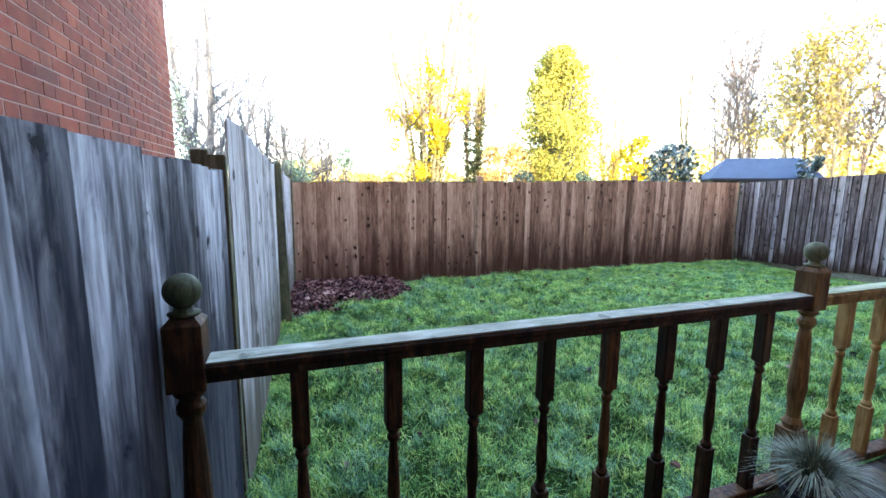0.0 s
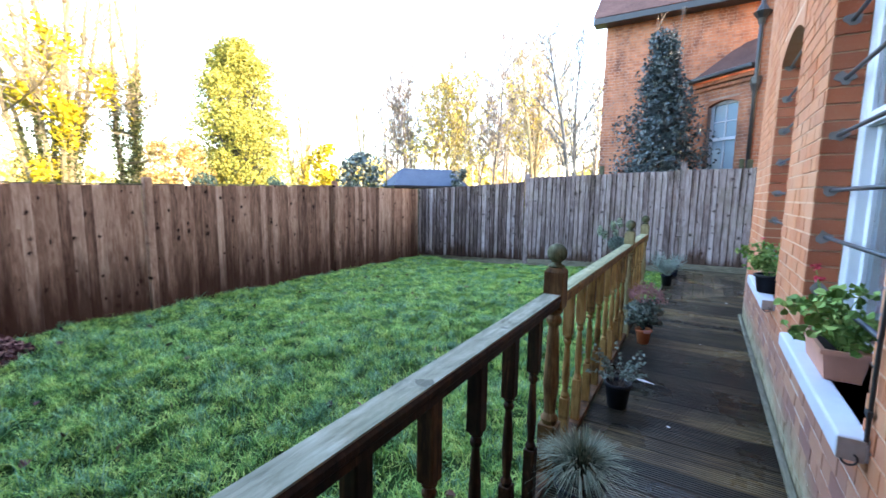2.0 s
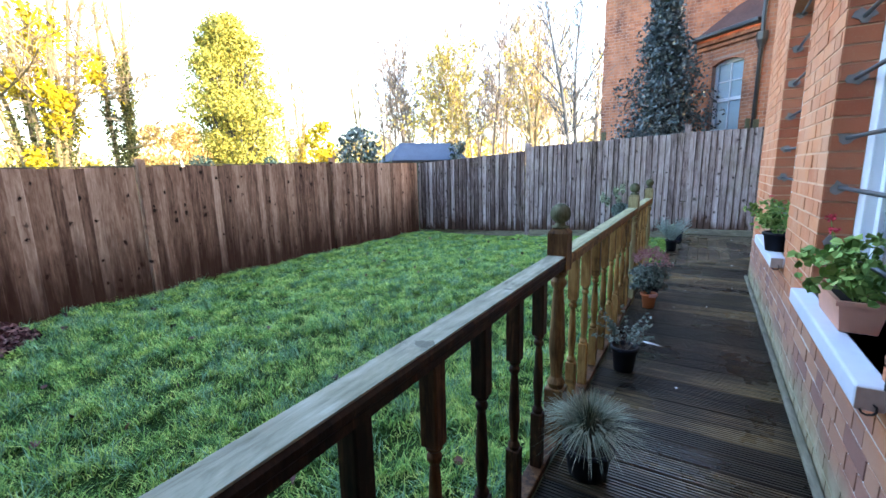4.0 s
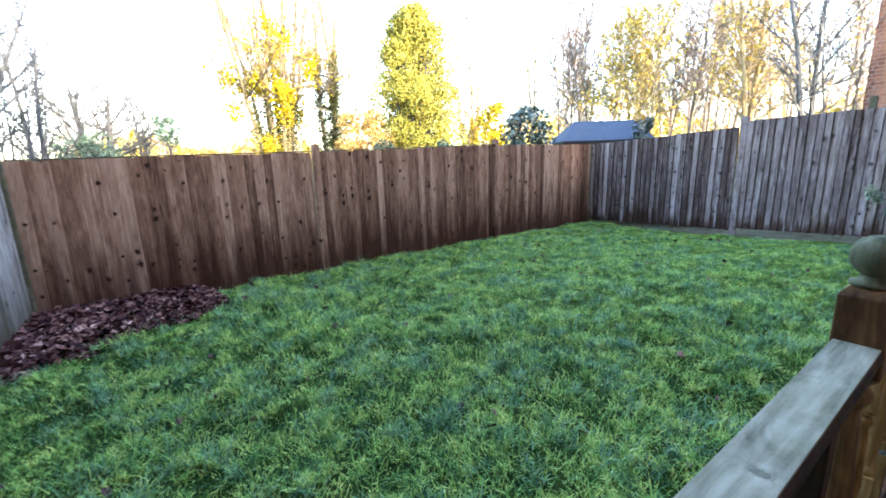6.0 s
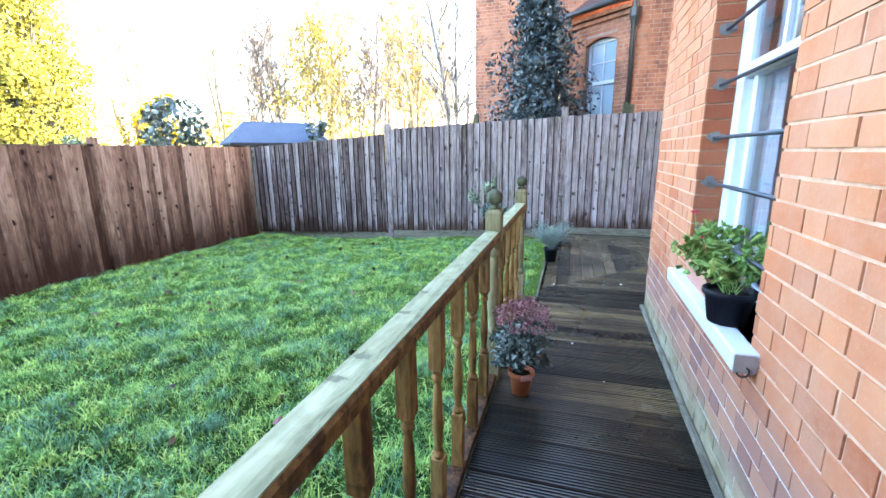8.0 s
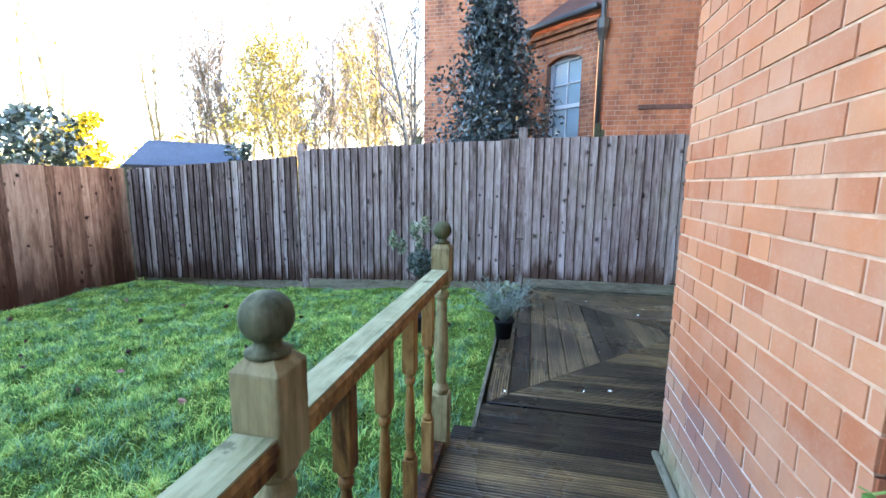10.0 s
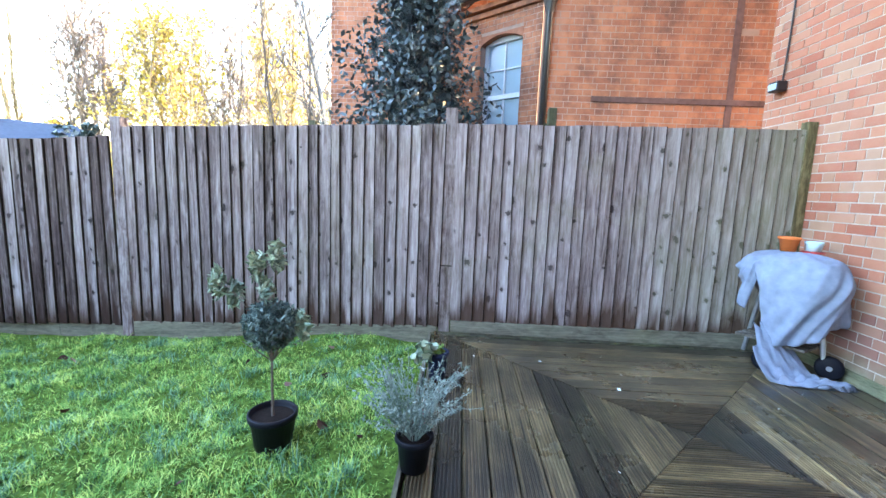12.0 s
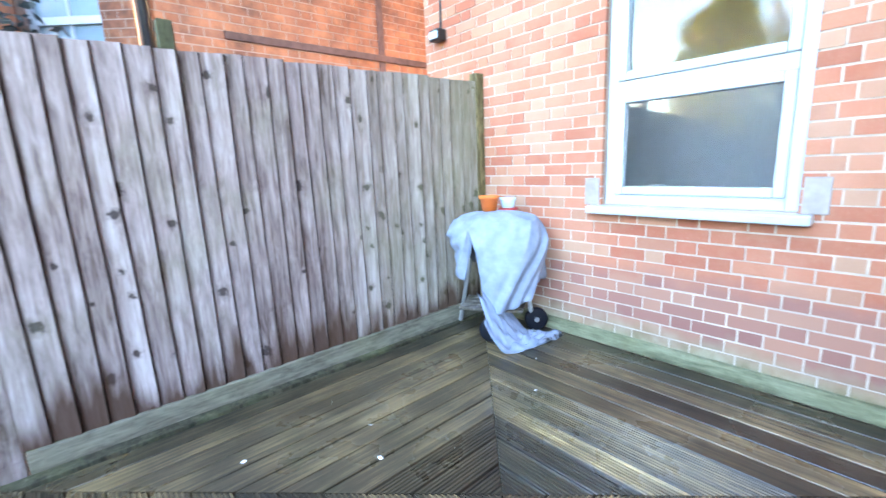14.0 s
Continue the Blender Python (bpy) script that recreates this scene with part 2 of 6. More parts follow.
m_gravel_board = board_wood("gravel_board_wood", (0.045, 0.040, 0.030), (0.125, 0.115, 0.085), (0.22, 0.205, 0.155), 0.2, 0.2, None, "X")
# brown stain deepened towards black to carry the shade of backlit faces
m_rail = board_wood("stained_backlit_rail_wood", (0.006, 0.003, 0.002), (0.028, 0.013, 0.007), (0.12, 0.058, 0.023), 0.35, 0.04, None, "Z", 0.6)
m_rail_top = board_wood("weathered_handrail", (0.085, 0.088, 0.062), (0.225, 0.232, 0.175), (0.40, 0.405, 0.33), 0.5, 0.22, None, "X", 0.7, 1.0, 0.05)
m_rail_top_green = board_wood("algae_green_handrail", (0.105, 0.110, 0.055), (0.265, 0.270, 0.155), (0.41, 0.41, 0.26), 0.5, 0.3, None, "X", 0.7, 1.0, 0.05)
m_cap = board_wood("mossy_ball_cap", (0.022, 0.024, 0.012), (0.068, 0.076, 0.042), (0.15, 0.16, 0.10), 0.2, 0.4, None, "Z", 0.7)


def deck_mat():
    k = Mat("wet_grooved_deck", 0.45, 0.0, 0.45)
    k.b.inputs["Coat Weight"].default_value, k.b.inputs["Coat Roughness"].default_value = 0.24, 0.18
    rnd = k.chance()
    w = k.math("MULTIPLY", rnd, 23.0)
    co, pos = k.coord(), k.place()
    grain = k.noise(k.scaled(co, (3.0, 70.0, 70.0)), 1.0, 6.0, 0.6, w)
    patch = k.noise(pos, 1.6, 5.0, 0.6)
    worn = k.noise(k.scaled(co, (1.3, 9.0, 9.0)), 1.0, 4.0, 0.6, w)
    f = k.math("ADD", k.math("MULTIPLY", grain, 0.36), k.math("MULTIPLY", patch, 0.26))
    f = k.math("ADD", f, k.math("MULTIPLY", worn, 0.26))
    f = k.math("ADD", f, k.math("MULTIPLY", rnd, 0.19))
    f = k.math("SUBTRACT", f, k.step(k.xyz(pos, "X"), 4.9, 6.6, 0.070, 0.020))
    col = k.ramp(f, [(0.40, (0.010, 0.0090, 0.0075)), (0.52, (0.060, 0.046, 0.028)), (0.62, (0.215, 0.155, 0.078)), (0.72, (0.48, 0.35, 0.17))])
    moss = k.step(k.noise(pos, 1.1, 5.0, 0.7), 0.52, 0.72, 0.0, 0.5)
    col = k.mix(moss, col, (0.052, 0.060, 0.030))
    # the sheltered end of the patio has dried to olive-brown
    dry = k.step(k.math("ADD", k.xyz(pos, "X"), k.math("MULTIPLY", k.noise(pos, 1.3, 4.0), 1.2)), 7.8, 9.6, 0.0, 0.26)
    col = k.mix(dry, col, k.ramp(k.math("ADD", k.math("MULTIPLY", grain, 0.5), k.math("MULTIPLY", patch, 0.5)), [(0.40, (0.035, 0.030, 0.014)), (0.62, (0.24, 0.185, 0.09))]))
    # black dirt in the grooves, with their shade painted into the same tint
    col = k.mix(k.step(k.xyz(co, "Z"), -0.004, -0.002, 0.48, 0.0), col, (0.007, 0.0065, 0.0055))
    k.bump(grain, 0.3, 0.003)
    return k.out(col, k.step(patch, 0.35, 0.65, 0.46, 0.20))


m_deck = deck_mat()


def lawn_mat():
    k = Mat("lawn_soil", 0.95, 0.0, 0.03)
    pos = k.place()
    a, b = k.noise(pos, 28.0, 5.0, 0.7), k.noise(pos, 1.5, 4.0)
    col = k.ramp(a, [(0.3, (0.004, 0.007, 0.003)), (0.52, (0.014, 0.032, 0.007)), (0.72, (0.050, 0.090, 0.016))])
    col = k.mix(k.step(b, 0.5, 0.75, 0.0, 0.4), col, (0.05, 0.080, 0.018))
    moss = k.math("MULTIPLY", k.step(k.xyz(pos, "X"), 3.5, 8.0, 0.0, 0.8), k.step(a, 0.36, 0.56, 0.25, 1.0))
    col = k.mix(moss, col, (0.115, 0.185, 0.032))
    k.bump(a, 0.8, 0.02)
    return k.out(col)


def blade_mat(name, stops, fine=0.0, gloss=0.16, rough=0.6, drift=0.0):
    """Leaves and blades: each its own shade, drifting over the place; fine adds patches of hand size."""
    k = Mat(name, rough, 0.0, gloss)
    rnd, pos = k.chance(True), k.place()
    f = k.math("ADD", k.math("MULTIPLY", rnd, max(0.12, 0.45 - fine * 0.15)), k.math("MULTIPLY", k.noise(pos, 4.5, 5.0), 0.5))
    if fine:
        f = k.math("ADD", f, k.math("MULTIPLY", k.math("SUBTRACT", k.noise(pos, 9.0, 3.0, 0.5), 0.4), fine))
    if drift:
        # mossier and yellower towards the open end of the lawn
        f = k.math("ADD", f, k.step(k.xyz(pos, "X"), 0.5, 8.0, -drift, drift))
        f = k.math("ADD", f, 0.068)
    return k.out(k.ramp(f, stops))


m_lawn = lawn_mat()
m_grass = blade_mat("grass_blades", [(0.20, (0.006, 0.023, 0.008)), (0.37, (0.042, 0.132, 0.034)), (0.56, (0.20, 0.39, 0.080)), (0.78, (0.50, 0.62, 0.16))], 0.60, 0.16, 0.6, 0.02)
m_grass_blue = blade_mat("dewy_grass_blades", [(0.2, (0.030, 0.10, 0.050)), (0.5, (0.12, 0.27, 0.135)), (0.8, (0.34, 0.51, 0.31))], 0.4, 0.16, 0.5)
m_ground = plain("far_ground", (0.07, 0.085, 0.03), 0.95, scale=2.0)
m_deadleaf = blade_mat("dead_leaves", [(0.25, (0.016, 0.006, 0.008)), (0.45, (0.075, 0.030, 0.032)), (0.62, (0.22, 0.110, 0.100)), (0.80, (0.52, 0.36, 0.31))])
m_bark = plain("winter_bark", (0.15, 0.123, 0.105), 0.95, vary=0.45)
# paler bark copies: sun glare on the far trees put into the colour
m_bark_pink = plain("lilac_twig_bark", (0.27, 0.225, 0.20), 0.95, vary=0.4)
m_bark_wood = plain("sun_tinted_bark", (0.24, 0.19, 0.11), 0.95, vary=0.45)
m_bark_dark = plain("dark_bark", (0.070, 0.074, 0.080), 0.95, vary=0.4)
m_bark_gold = plain("lichen_bark", (0.165, 0.135, 0.085), 0.95, vary=0.5)
m_leaf_yellow = blade_mat("yellow_leaves", [(0.2, (0.17, 0.130, 0.004)), (0.5, (0.30, 0.240, 0.006)), (0.8, (0.42, 0.35, 0.012))])
# two ivy copies: low sun's yellow in the first colour, shade in the second
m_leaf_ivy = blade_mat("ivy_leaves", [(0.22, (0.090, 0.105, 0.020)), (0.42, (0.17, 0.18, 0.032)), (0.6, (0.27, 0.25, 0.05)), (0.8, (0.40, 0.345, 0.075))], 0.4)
m_leaf_ivy_dark = blade_mat("shade_toned_ivy_leaves", [(0.22, (0.022, 0.032, 0.012)), (0.5, (0.060, 0.070, 0.020)), (0.8, (0.16, 0.15, 0.04))], 0.3)
m_leaf_orange = blade_mat("russet_leaves", [(0.2, (0.16, 0.095, 0.03)), (0.5, (0.28, 0.19, 0.06)), (0.8, (0.40, 0.30, 0.11))])
m_leaf_gold = blade_mat("golden_leaves", [(0.2, (0.26, 0.19, 0.035)), (0.5, (0.38, 0.29, 0.055)), (0.8, (0.50, 0.40, 0.10))])
m_leaf_dark = blade_mat("dark_evergreen_leaves", [(0.2, (0.016, 0.032, 0.026)), (0.5, (0.045, 0.075, 0.062)), (0.8, (0.13, 0.17, 0.15))], 0.0, 0.6, 0.35)
m_leaf_holly = blade_mat("holly_leaves", [(0.2, (0.008, 0.018, 0.019)), (0.5, (0.028, 0.048, 0.054)), (0.8, (0.12, 0.16, 0.18))], 0.3, 0.5, 0.35)
m_leaf_bluegreen = blade_mat("conifer_needles", [(0.2, (0.03, 0.06, 0.05)), (0.6, (0.08, 0.13, 0.10)), (0.9, (0.15, 0.20, 0.14))])
m_leaf_fresh = blade_mat("pot_plant_leaves", [(0.2, (0.060, 0.13, 0.028)), (0.5, (0.17, 0.29, 0.070)), (0.8, (0.38, 0.46, 0.15))])
m_leaf_olive = blade_mat("olive_leaves", [(0.2, (0.085, 0.13, 0.095)), (0.5, (0.24, 0.31, 0.22)), (0.8, (0.52, 0.58, 0.40))], 0.3, 0.3, 0.45)
m_leaf_olive_dark = blade_mat("inner_olive_leaves", [(0.2, (0.024, 0.046, 0.044)), (0.5, (0.080, 0.125, 0.115)), (0.8, (0.28, 0.36, 0.31))], 0.0, 0.3, 0.45)
m_leaf_lavender = blade_mat("grey_green_leaves", [(0.2, (0.10, 0.14, 0.12)), (0.5, (0.20, 0.26, 0.23)), (0.8, (0.36, 0.42, 0.38))])
m_leaf_fescue = blade_mat("fescue_blades", [(0.2, (0.055, 0.075, 0.052)), (0.5, (0.17, 0.200, 0.145)), (0.8, (0.44, 0.45, 0.33))])
m_petal_pink = blade_mat("dusky_flower_heads", [(0.2, (0.16, 0.06, 0.07)), (0.5, (0.30, 0.14, 0.15)), (0.8, (0.44, 0.26, 0.25))])
m_petal_red = plain("red_petals", (0.55, 0.02, 0.06), 0.6)
m_white = plain("white_paint", (0.62, 0.67, 0.73), 0.45, vary=0.04)
m_upvc = plain("white_upvc", (0.43, 0.475, 0.51), 0.3, vary=0.04)
m_stone_sill = plain("painted_sill", (0.50, 0.53, 0.60), 0.6, vary=0.08, bump=0.2)
m_sill_end = plain("weathered_sill_stone", (0.34, 0.30, 0.28), 0.9, vary=0.3)
m_terracotta = plain("terracotta_plastic", (0.52, 0.155, 0.055), 0.55, vary=0.12)
m_terracotta_pale = plain("pale_terracotta_plastic", (0.50, 0.235, 0.16), 0.55, vary=0.1)
m_orange_pot = plain("bright_orange_plastic", (0.66, 0.16, 0.03), 0.5, vary=0.1)
m_black_pot = plain("black_plastic", (0.006, 0.007, 0.012), 0.55, vary=0.2, spec=0.18)
m_blue_pot = plain("navy_plastic", (0.012, 0.018, 0.055), 0.55, vary=0.2, spec=0.2)
m_soil = plain("compost", (0.016, 0.011, 0.009), 0.95, vary=0.5, scale=60, bump=0.6)
m_iron = plain("grey_iron", (0.06, 0.07, 0.085), 0.45, 0.6, 0.2)
m_black = plain("black_paint", (0.015, 0.015, 0.018), 0.4, vary=0.2)
m_cover = plain("grey_blue_cover_fabric", (0.225, 0.265, 0.345), 0.85, vary=0.3, scale=16.0, bump=0.9)
m_tile = plain("roof_tile_clay", (0.085, 0.048, 0.042), 0.85, vary=0.35)
m_felt = plain("blue_grey_roof_felt", (0.050, 0.068, 0.100), 0.85, vary=0.2)
m_curtain = plain("net_curtain", (0.55, 0.62, 0.72), 0.9, vary=0.08)
m_plaster = plain("room_plaster", (0.55, 0.56, 0.58), 0.9, vary=0.1)
m_label = plain("plant_label_card", (0.75, 0.78, 0.80), 0.6, vary=0.05)
m_label_pink = plain("pink_plant_label", (0.70, 0.38, 0.36), 0.6, vary=0.15)
m_bucket = plain("pale_blue_plastic", (0.45, 0.62, 0.72), 0.5, vary=0.06)
m_red = plain("red_plastic", (0.42, 0.035, 0.03), 0.5, vary=0.1)
m_rope = plain("cotton_rope", (0.55, 0.52, 0.48), 0.9, vary=0.15)
m_cloth = plain("faded_rust_canvas", (0.34, 0.17, 0.12), 0.9, vary=0.4, scale=30)
m_lead = plain("grey_cement_patch", (0.20, 0.185, 0.18), 0.9, vary=0.45, scale=30, bump=0.5)
m_alu = plain("grey_aluminium", (0.55, 0.57, 0.60), 0.35, 0.8, 0.1)


def glass_mat():
    k = Mat("window_glass", 0.03)
    k.b.inputs["Transmission Weight"].default_value = 1.0
    k.b.inputs["IOR"].default_value = 1.5
    return k.out((0.92, 0.95, 0.96))


m_glass = glass_mat()

# flat pale blue stands in for the sky reflected in the bay panes
m_sky_pane = plain("pane_painted_sky_blue", (0.30, 0.40, 0.48), 0.06, vary=0.12, scale=3.0)
m_brick_soot = plain("sooty_brick", (0.13, 0.075, 0.065), 0.9, vary=0.5, scale=14, bump=0.4)

# ------------------------------------------------------------ mesh helpers


def mesh_of(name, verts, faces, mat, smooth=False):
    me = bpy.data.meshes.new(name)
    me.from_pydata([tuple(v) for v in verts], [], faces)
    me.materials.append(mat)
    if smooth:
        me.shade_smooth()
    else:
        me.shade_flat()
    me.update()
    return me


def big_mesh(name, verts, quads, mat):
    """A large mesh from arrays: verts (n, 3), faces (m, 3 or 4)."""
    me = bpy.data.meshes.new(name)
    n, k = quads.shape
    me.vertices.add(len(verts))
    me.vertices.foreach_set("co", np.asarray(verts, np.float32).ravel())
    me.loops.add(n * k)
    me.loops.foreach_set("vertex_index", np.asarray(quads, np.int32).ravel())
    me.polygons.add(n)
    me.polygons.foreach_set("loop_start", np.arange(0, n * k, k, dtype=np.int32))
    me.polygons.foreach_set("loop_total", np.full(n, k, np.int32))
    me.materials.append(mat)
    me.update(calc_edges=True)
    me.shade_flat()
    return me


def put(name, me, parent=None, m=None, label=""):
    ob = new(name, me)
    if parent is not None:
        ob.parent = parent
    if m is not None:
        ob.matrix_basis = m
    if label:
        tagged(ob, label)
    return ob


def thing(name, label, category, m=None, group="", kind=""):
    ob = new(name)
    if m is not None:
        ob.matrix_basis = m
    return tagged(ob, label, category, group, kind)


def part(name, bm, mat, parent=None, label="", m=None, smooth=False):
    me = bpy.data.meshes.new(name)
    bm.normal_update()
    bm.to_mesh(me)
    bm.free()
    me.materials.append(mat)
    if smooth:
        me.shade_smooth()
    return put(name, me, parent, m, label)


def box(lo, hi, bevel=0.0, bm=None):
    bm = bm or bmesh.new()
    size = [b - a for a, b in zip(lo, hi)]
    mid = [(a + b) / 2 for a, b in zip(lo, hi)]
    made = bmesh.ops.create_cube(bm, size=1.0, matrix=Matrix.LocRotScale(mid, None, size))
    if bevel:
        edges = list({e for v in made["verts"] for e in v.link_edges})
        bmesh.ops.bevel(bm, geom=edges, offset=bevel, segments=2, affect="EDGES", profile=0.5)
    return bm


def lathe(profile, seg=20, bm=None, m=None):
    """A turned solid from (radius, height) pairs."""
    bm = bm or bmesh.new()
    m = m or Matrix()
    rings = []
    for r, z in profile:
        rings.append([bm.verts.new(m @ Vector((r * math.cos(6.28318 * i / seg), r * math.sin(6.28318 * i / seg), z))) for i in range(seg)])
    for a, b in zip(rings, rings[1:]):
        for i in range(seg):
            bm.faces.new((a[i], a[(i + 1) % seg], b[(i + 1) % seg], b[i]))
    bm.faces.new(list(reversed(rings[0])))
    bm.faces.new(rings[-1])
    return bm


def tubes(segs, sides=4):
    """Tapered prisms for many segments: rows of x0 y0 z0 x1 y1 z1 r0 r1."""
    s = np.asarray(segs, float)
    a, b, ra, rb = s[:, :3], s[:, 3:6], s[:, 6], s[:, 7]
    d = b - a
    d /= np.linalg.norm(d, axis=1)[:, None] + 1e-9
    ref = np.where(np.abs(d[:, 2:3]) > 0.9, [[1.0, 0, 0]], [[0, 0, 1.0]])
    u = np.cross(d, ref)
    u /= np.linalg.norm(u, axis=1)[:, None] + 1e-9
    v = np.cross(d, u)
    rings = []
    for p, r in ((a, ra), (b, rb)):
        for i in range(sides):
            t = 2 * math.pi * i / sides
            rings.append(p + (u * math.cos(t) + v * math.sin(t)) * r[:, None])
    verts = np.stack(rings, 1).reshape(-1, 3)
    base = np.arange(len(s))[:, None, None] * 2 * sides
    quad = np.array([[i, (i + 1) % sides, sides + (i + 1) % sides, sides + i] for i in range(sides)])
    return verts, (base + quad[None]).reshape(-1, 4)


def leaf_cloud(points, size, rng, flat=0.0, long=1.6):
    """A small folded quad leaf at every point, turned at random."""
    n = len(points)
    d = rng.normal(size=(n, 3))
    d[:, 2] *= 1.0 - flat
    d /= np.linalg.norm(d, axis=1)[:, None] + 1e-9
    e = np.cross(d, rng.normal(size=(n, 3)))
    e /= np.linalg.norm(e, axis=1)[:, None] + 1e-9
    s = (size * rng.uniform(0.6, 1.3, n))[:, None]
    d, e = d * s * long, e * s
    p = np.asarray(points)
    verts = np.stack([p - d * 0.5, p + e * 0.45, p + d * 0.5, p - e * 0.45], 1).reshape(-1, 3)
    return verts, np.arange(4 * n).reshape(-1, 4)


def folded_leaves(points, size, rng, flat=0.0, long=1.6):
    """A leaf of two halves, folded along its rib, at every point."""
    n = len(points)
    d = rng.normal(size=(n, 3))
    d[:, 2] *= 1.0 - flat
    d /= np.linalg.norm(d, axis=1)[:, None] + 1e-9
    e = np.cross(d, rng.normal(size=(n, 3)))
    e /= np.linalg.norm(e, axis=1)[:, None] + 1e-9
    up = np.cross(d, e)
    s = (size * rng.uniform(0.6, 1.3, n))[:, None]
    d, e, up = d * s * long, e * s * 0.5, up * s * 0.16
    p = np.asarray(points)
    verts = np.stack([p - d * 0.5, p - d * 0.22 + e + up, p + d * 0.2 + e * 0.85 + up, p + d * 0.5 - up * 0.5, p + d * 0.2 - e * 0.85 + up, p - d * 0.22 - e + up], 1).reshape(-1, 3)
    o = np.arange(n)[:, None] * 6
    return verts, np.concatenate([o + np.array([[0, 1, 2, 3]]), o + np.array([[0, 3, 4, 5]])], 0)


# ------------------------------------------------------------ ground and lawn


def ease(v, a, b):
    t = np.clip((np.asarray(v, float) - a) / (b - a), 0, 1)
    return t * t * (3 - 2 * t)


def lawn_z(x, y):
    return -0.27 + 0.17 * ease(x, 3.0, 8.0) * (1 - ease(y, 1.5, 5.0)) + 0.05 * (1 - ease(y, 1.3, 3.0)) * (1 - ease(x, 3.0, 8.0))


def bumpy(x, y):
    x, y = np.asarray(x, float), np.asarray(y, float)
    return 0.024 * (np.sin(5.1 * x + 1.3 * y) * np.sin(4.3 * y - 1.1 * x) + 0.6 * np.sin(11 * x - 3 * y) * np.sin(9 * y + 2 * x))


ground = new("ground", mesh_of("ground", [(-400, -400, -0.62), (400, -400, -0.62), (400, 400, -0.62), (-400, 400, -0.62)], [(0, 1, 2, 3)], m_ground))
tagged(ground, "rough grassy ground running out past the garden fences", "ground", kind="structure")

gx, gy = np.meshgrid(np.linspace(-0.75, 9.4, 130), np.linspace(1.0, 7.3, 90), indexing="ij")
gz = lawn_z(gx, gy) + bumpy(gx, gy)
nx, ny = gx.shape
gi = np.arange(nx * ny).reshape(nx, ny)
gq = np.stack([gi[:-1, :-1], gi[1:, :-1], gi[1:, 1:], gi[:-1, 1:]], -1).reshape(-1, 4)
lawn = new("lawn", big_mesh("lawn", np.stack([gx, gy, gz], -1).reshape(-1, 3), gq, m_lawn))
tagged(lawn, "uneven damp mossy garden lawn in shade", "lawn", kind="structure")


def grass(name, label, count, seed, mat, h0, h1, clump, wide, spread=0.05, lean0=0.3, lean1=1.4):
    """Thin bent blades over the lawn, in clumps of uneven height when clump is given."""
    rng = np.random.default_rng(seed)
    x, y = rng.uniform(-0.35, 9.15, count), rng.uniform(1.18, 7.0, count)
    tall = np.ones(count)
    if clump:
        cx, cy = rng.uniform(-0.3, 9.1, clump), rng.uniform(1.3, 6.9, clump)
        ch, cr = rng.uniform(0.55, 1.45, clump), spread * rng.uniform(0.5, 1.6, clump)
        k = rng.integers(0, clump, count)
        x, y = cx[k] + rng.normal(0, 1, count) * cr[k], cy[k] + rng.normal(0, 1, count) * cr[k]
        tall = ch[k]
    keep = (x > -0.33) & (x < 9.14) & (y > 1.2) & (y < 6.98) & ~((y < 1.3) & (x < 5.8))
    keep &= ~((x < 1.55) & (y > 5.32 + 0.5 * np.clip(x, 0, 9)) & (rng.random(count) < 0.93))
    x, y, tall = x[keep], y[keep], tall[keep]
    n = len(x)
    z = lawn_z(x, y) + bumpy(x, y) - 0.005
    patch = 0.5 + 0.5 * np.sin(2.3 * x + 1.1 * np.sin(1.7 * y)) * np.sin(2.1 * y + 0.8 * np.sin(2.9 * x))
    h = rng.uniform(h0, h1, n) * (0.85 + 0.3 * patch) * tall * (1.0 - 0.35 * ease(x, 5.0, 8.5))
    a, lean = rng.uniform(0, 6.283, n), rng.uniform(lean0, lean1, n)
    w = wide * rng.uniform(0.7, 1.3, n)
    sx, sy = -np.sin(a) * w, np.cos(a) * w
    tx, ty = np.cos(a) * h * lean, np.sin(a) * h * lean
    base = np.stack([x, y, z], -1)
    side = np.stack([sx, sy, 0 * sx], -1)
    mid = base + np.stack([tx * 0.35, ty * 0.35, h * 0.65], -1)
    tip = base + np.stack([tx, ty, h], -1)
    verts = np.stack([base - side, base + side, mid + side * 0.7, mid - side * 0.7, tip], 1).reshape(-1, 3)
    o = np.arange(n)[:, None] * 5
    tris = np.concatenate([o + np.array([[0, 1, 2]]), o + np.array([[0, 2, 3]]), o + np.array([[3, 2, 4]])], 0)
    tagged(new(name, big_mesh(name, verts, tris, mat)), label, "grass", kind="stuff")


grass("grass", "short mossy green lawn grass", 80000, 3, m_grass, 0.008, 0.022, 0, 0.0034, 0.05, 0.8, 2.6)
grass("grass_clumps", "uneven clumps of green lawn grass", 250000, 5, m_grass, 0.018, 0.060, 6200, 0.0027, 0.036, 0.4, 1.9)
grass("grass_tufts", "longer dewy blue-green grass tufts", 52000, 4, m_grass_blue, 0.035, 0.090, 1500, 0.0024, 0.034, 0.4, 1.5)


def fallen_leaves():
    """Dead leaves lying singly on the lawn."""
    nrng = np.random.default_rng(44)
    n = 110
    x, y = nrng.uniform(-0.2, 9.0, n), nrng.uniform(1.4, 6.8, n)
    v, q = folded_leaves(np.stack([x, y, lawn_z(x, y) + bumpy(x, y) + 0.035], -1), 0.05, nrng, 0.6, 1.3)
    tagged(new("fallen_leaf", big_mesh("fallen_leaf", v, q, m_deadleaf)), "dead brown leaves scattered over the lawn", "leaf", kind="stuff")


fallen_leaves()

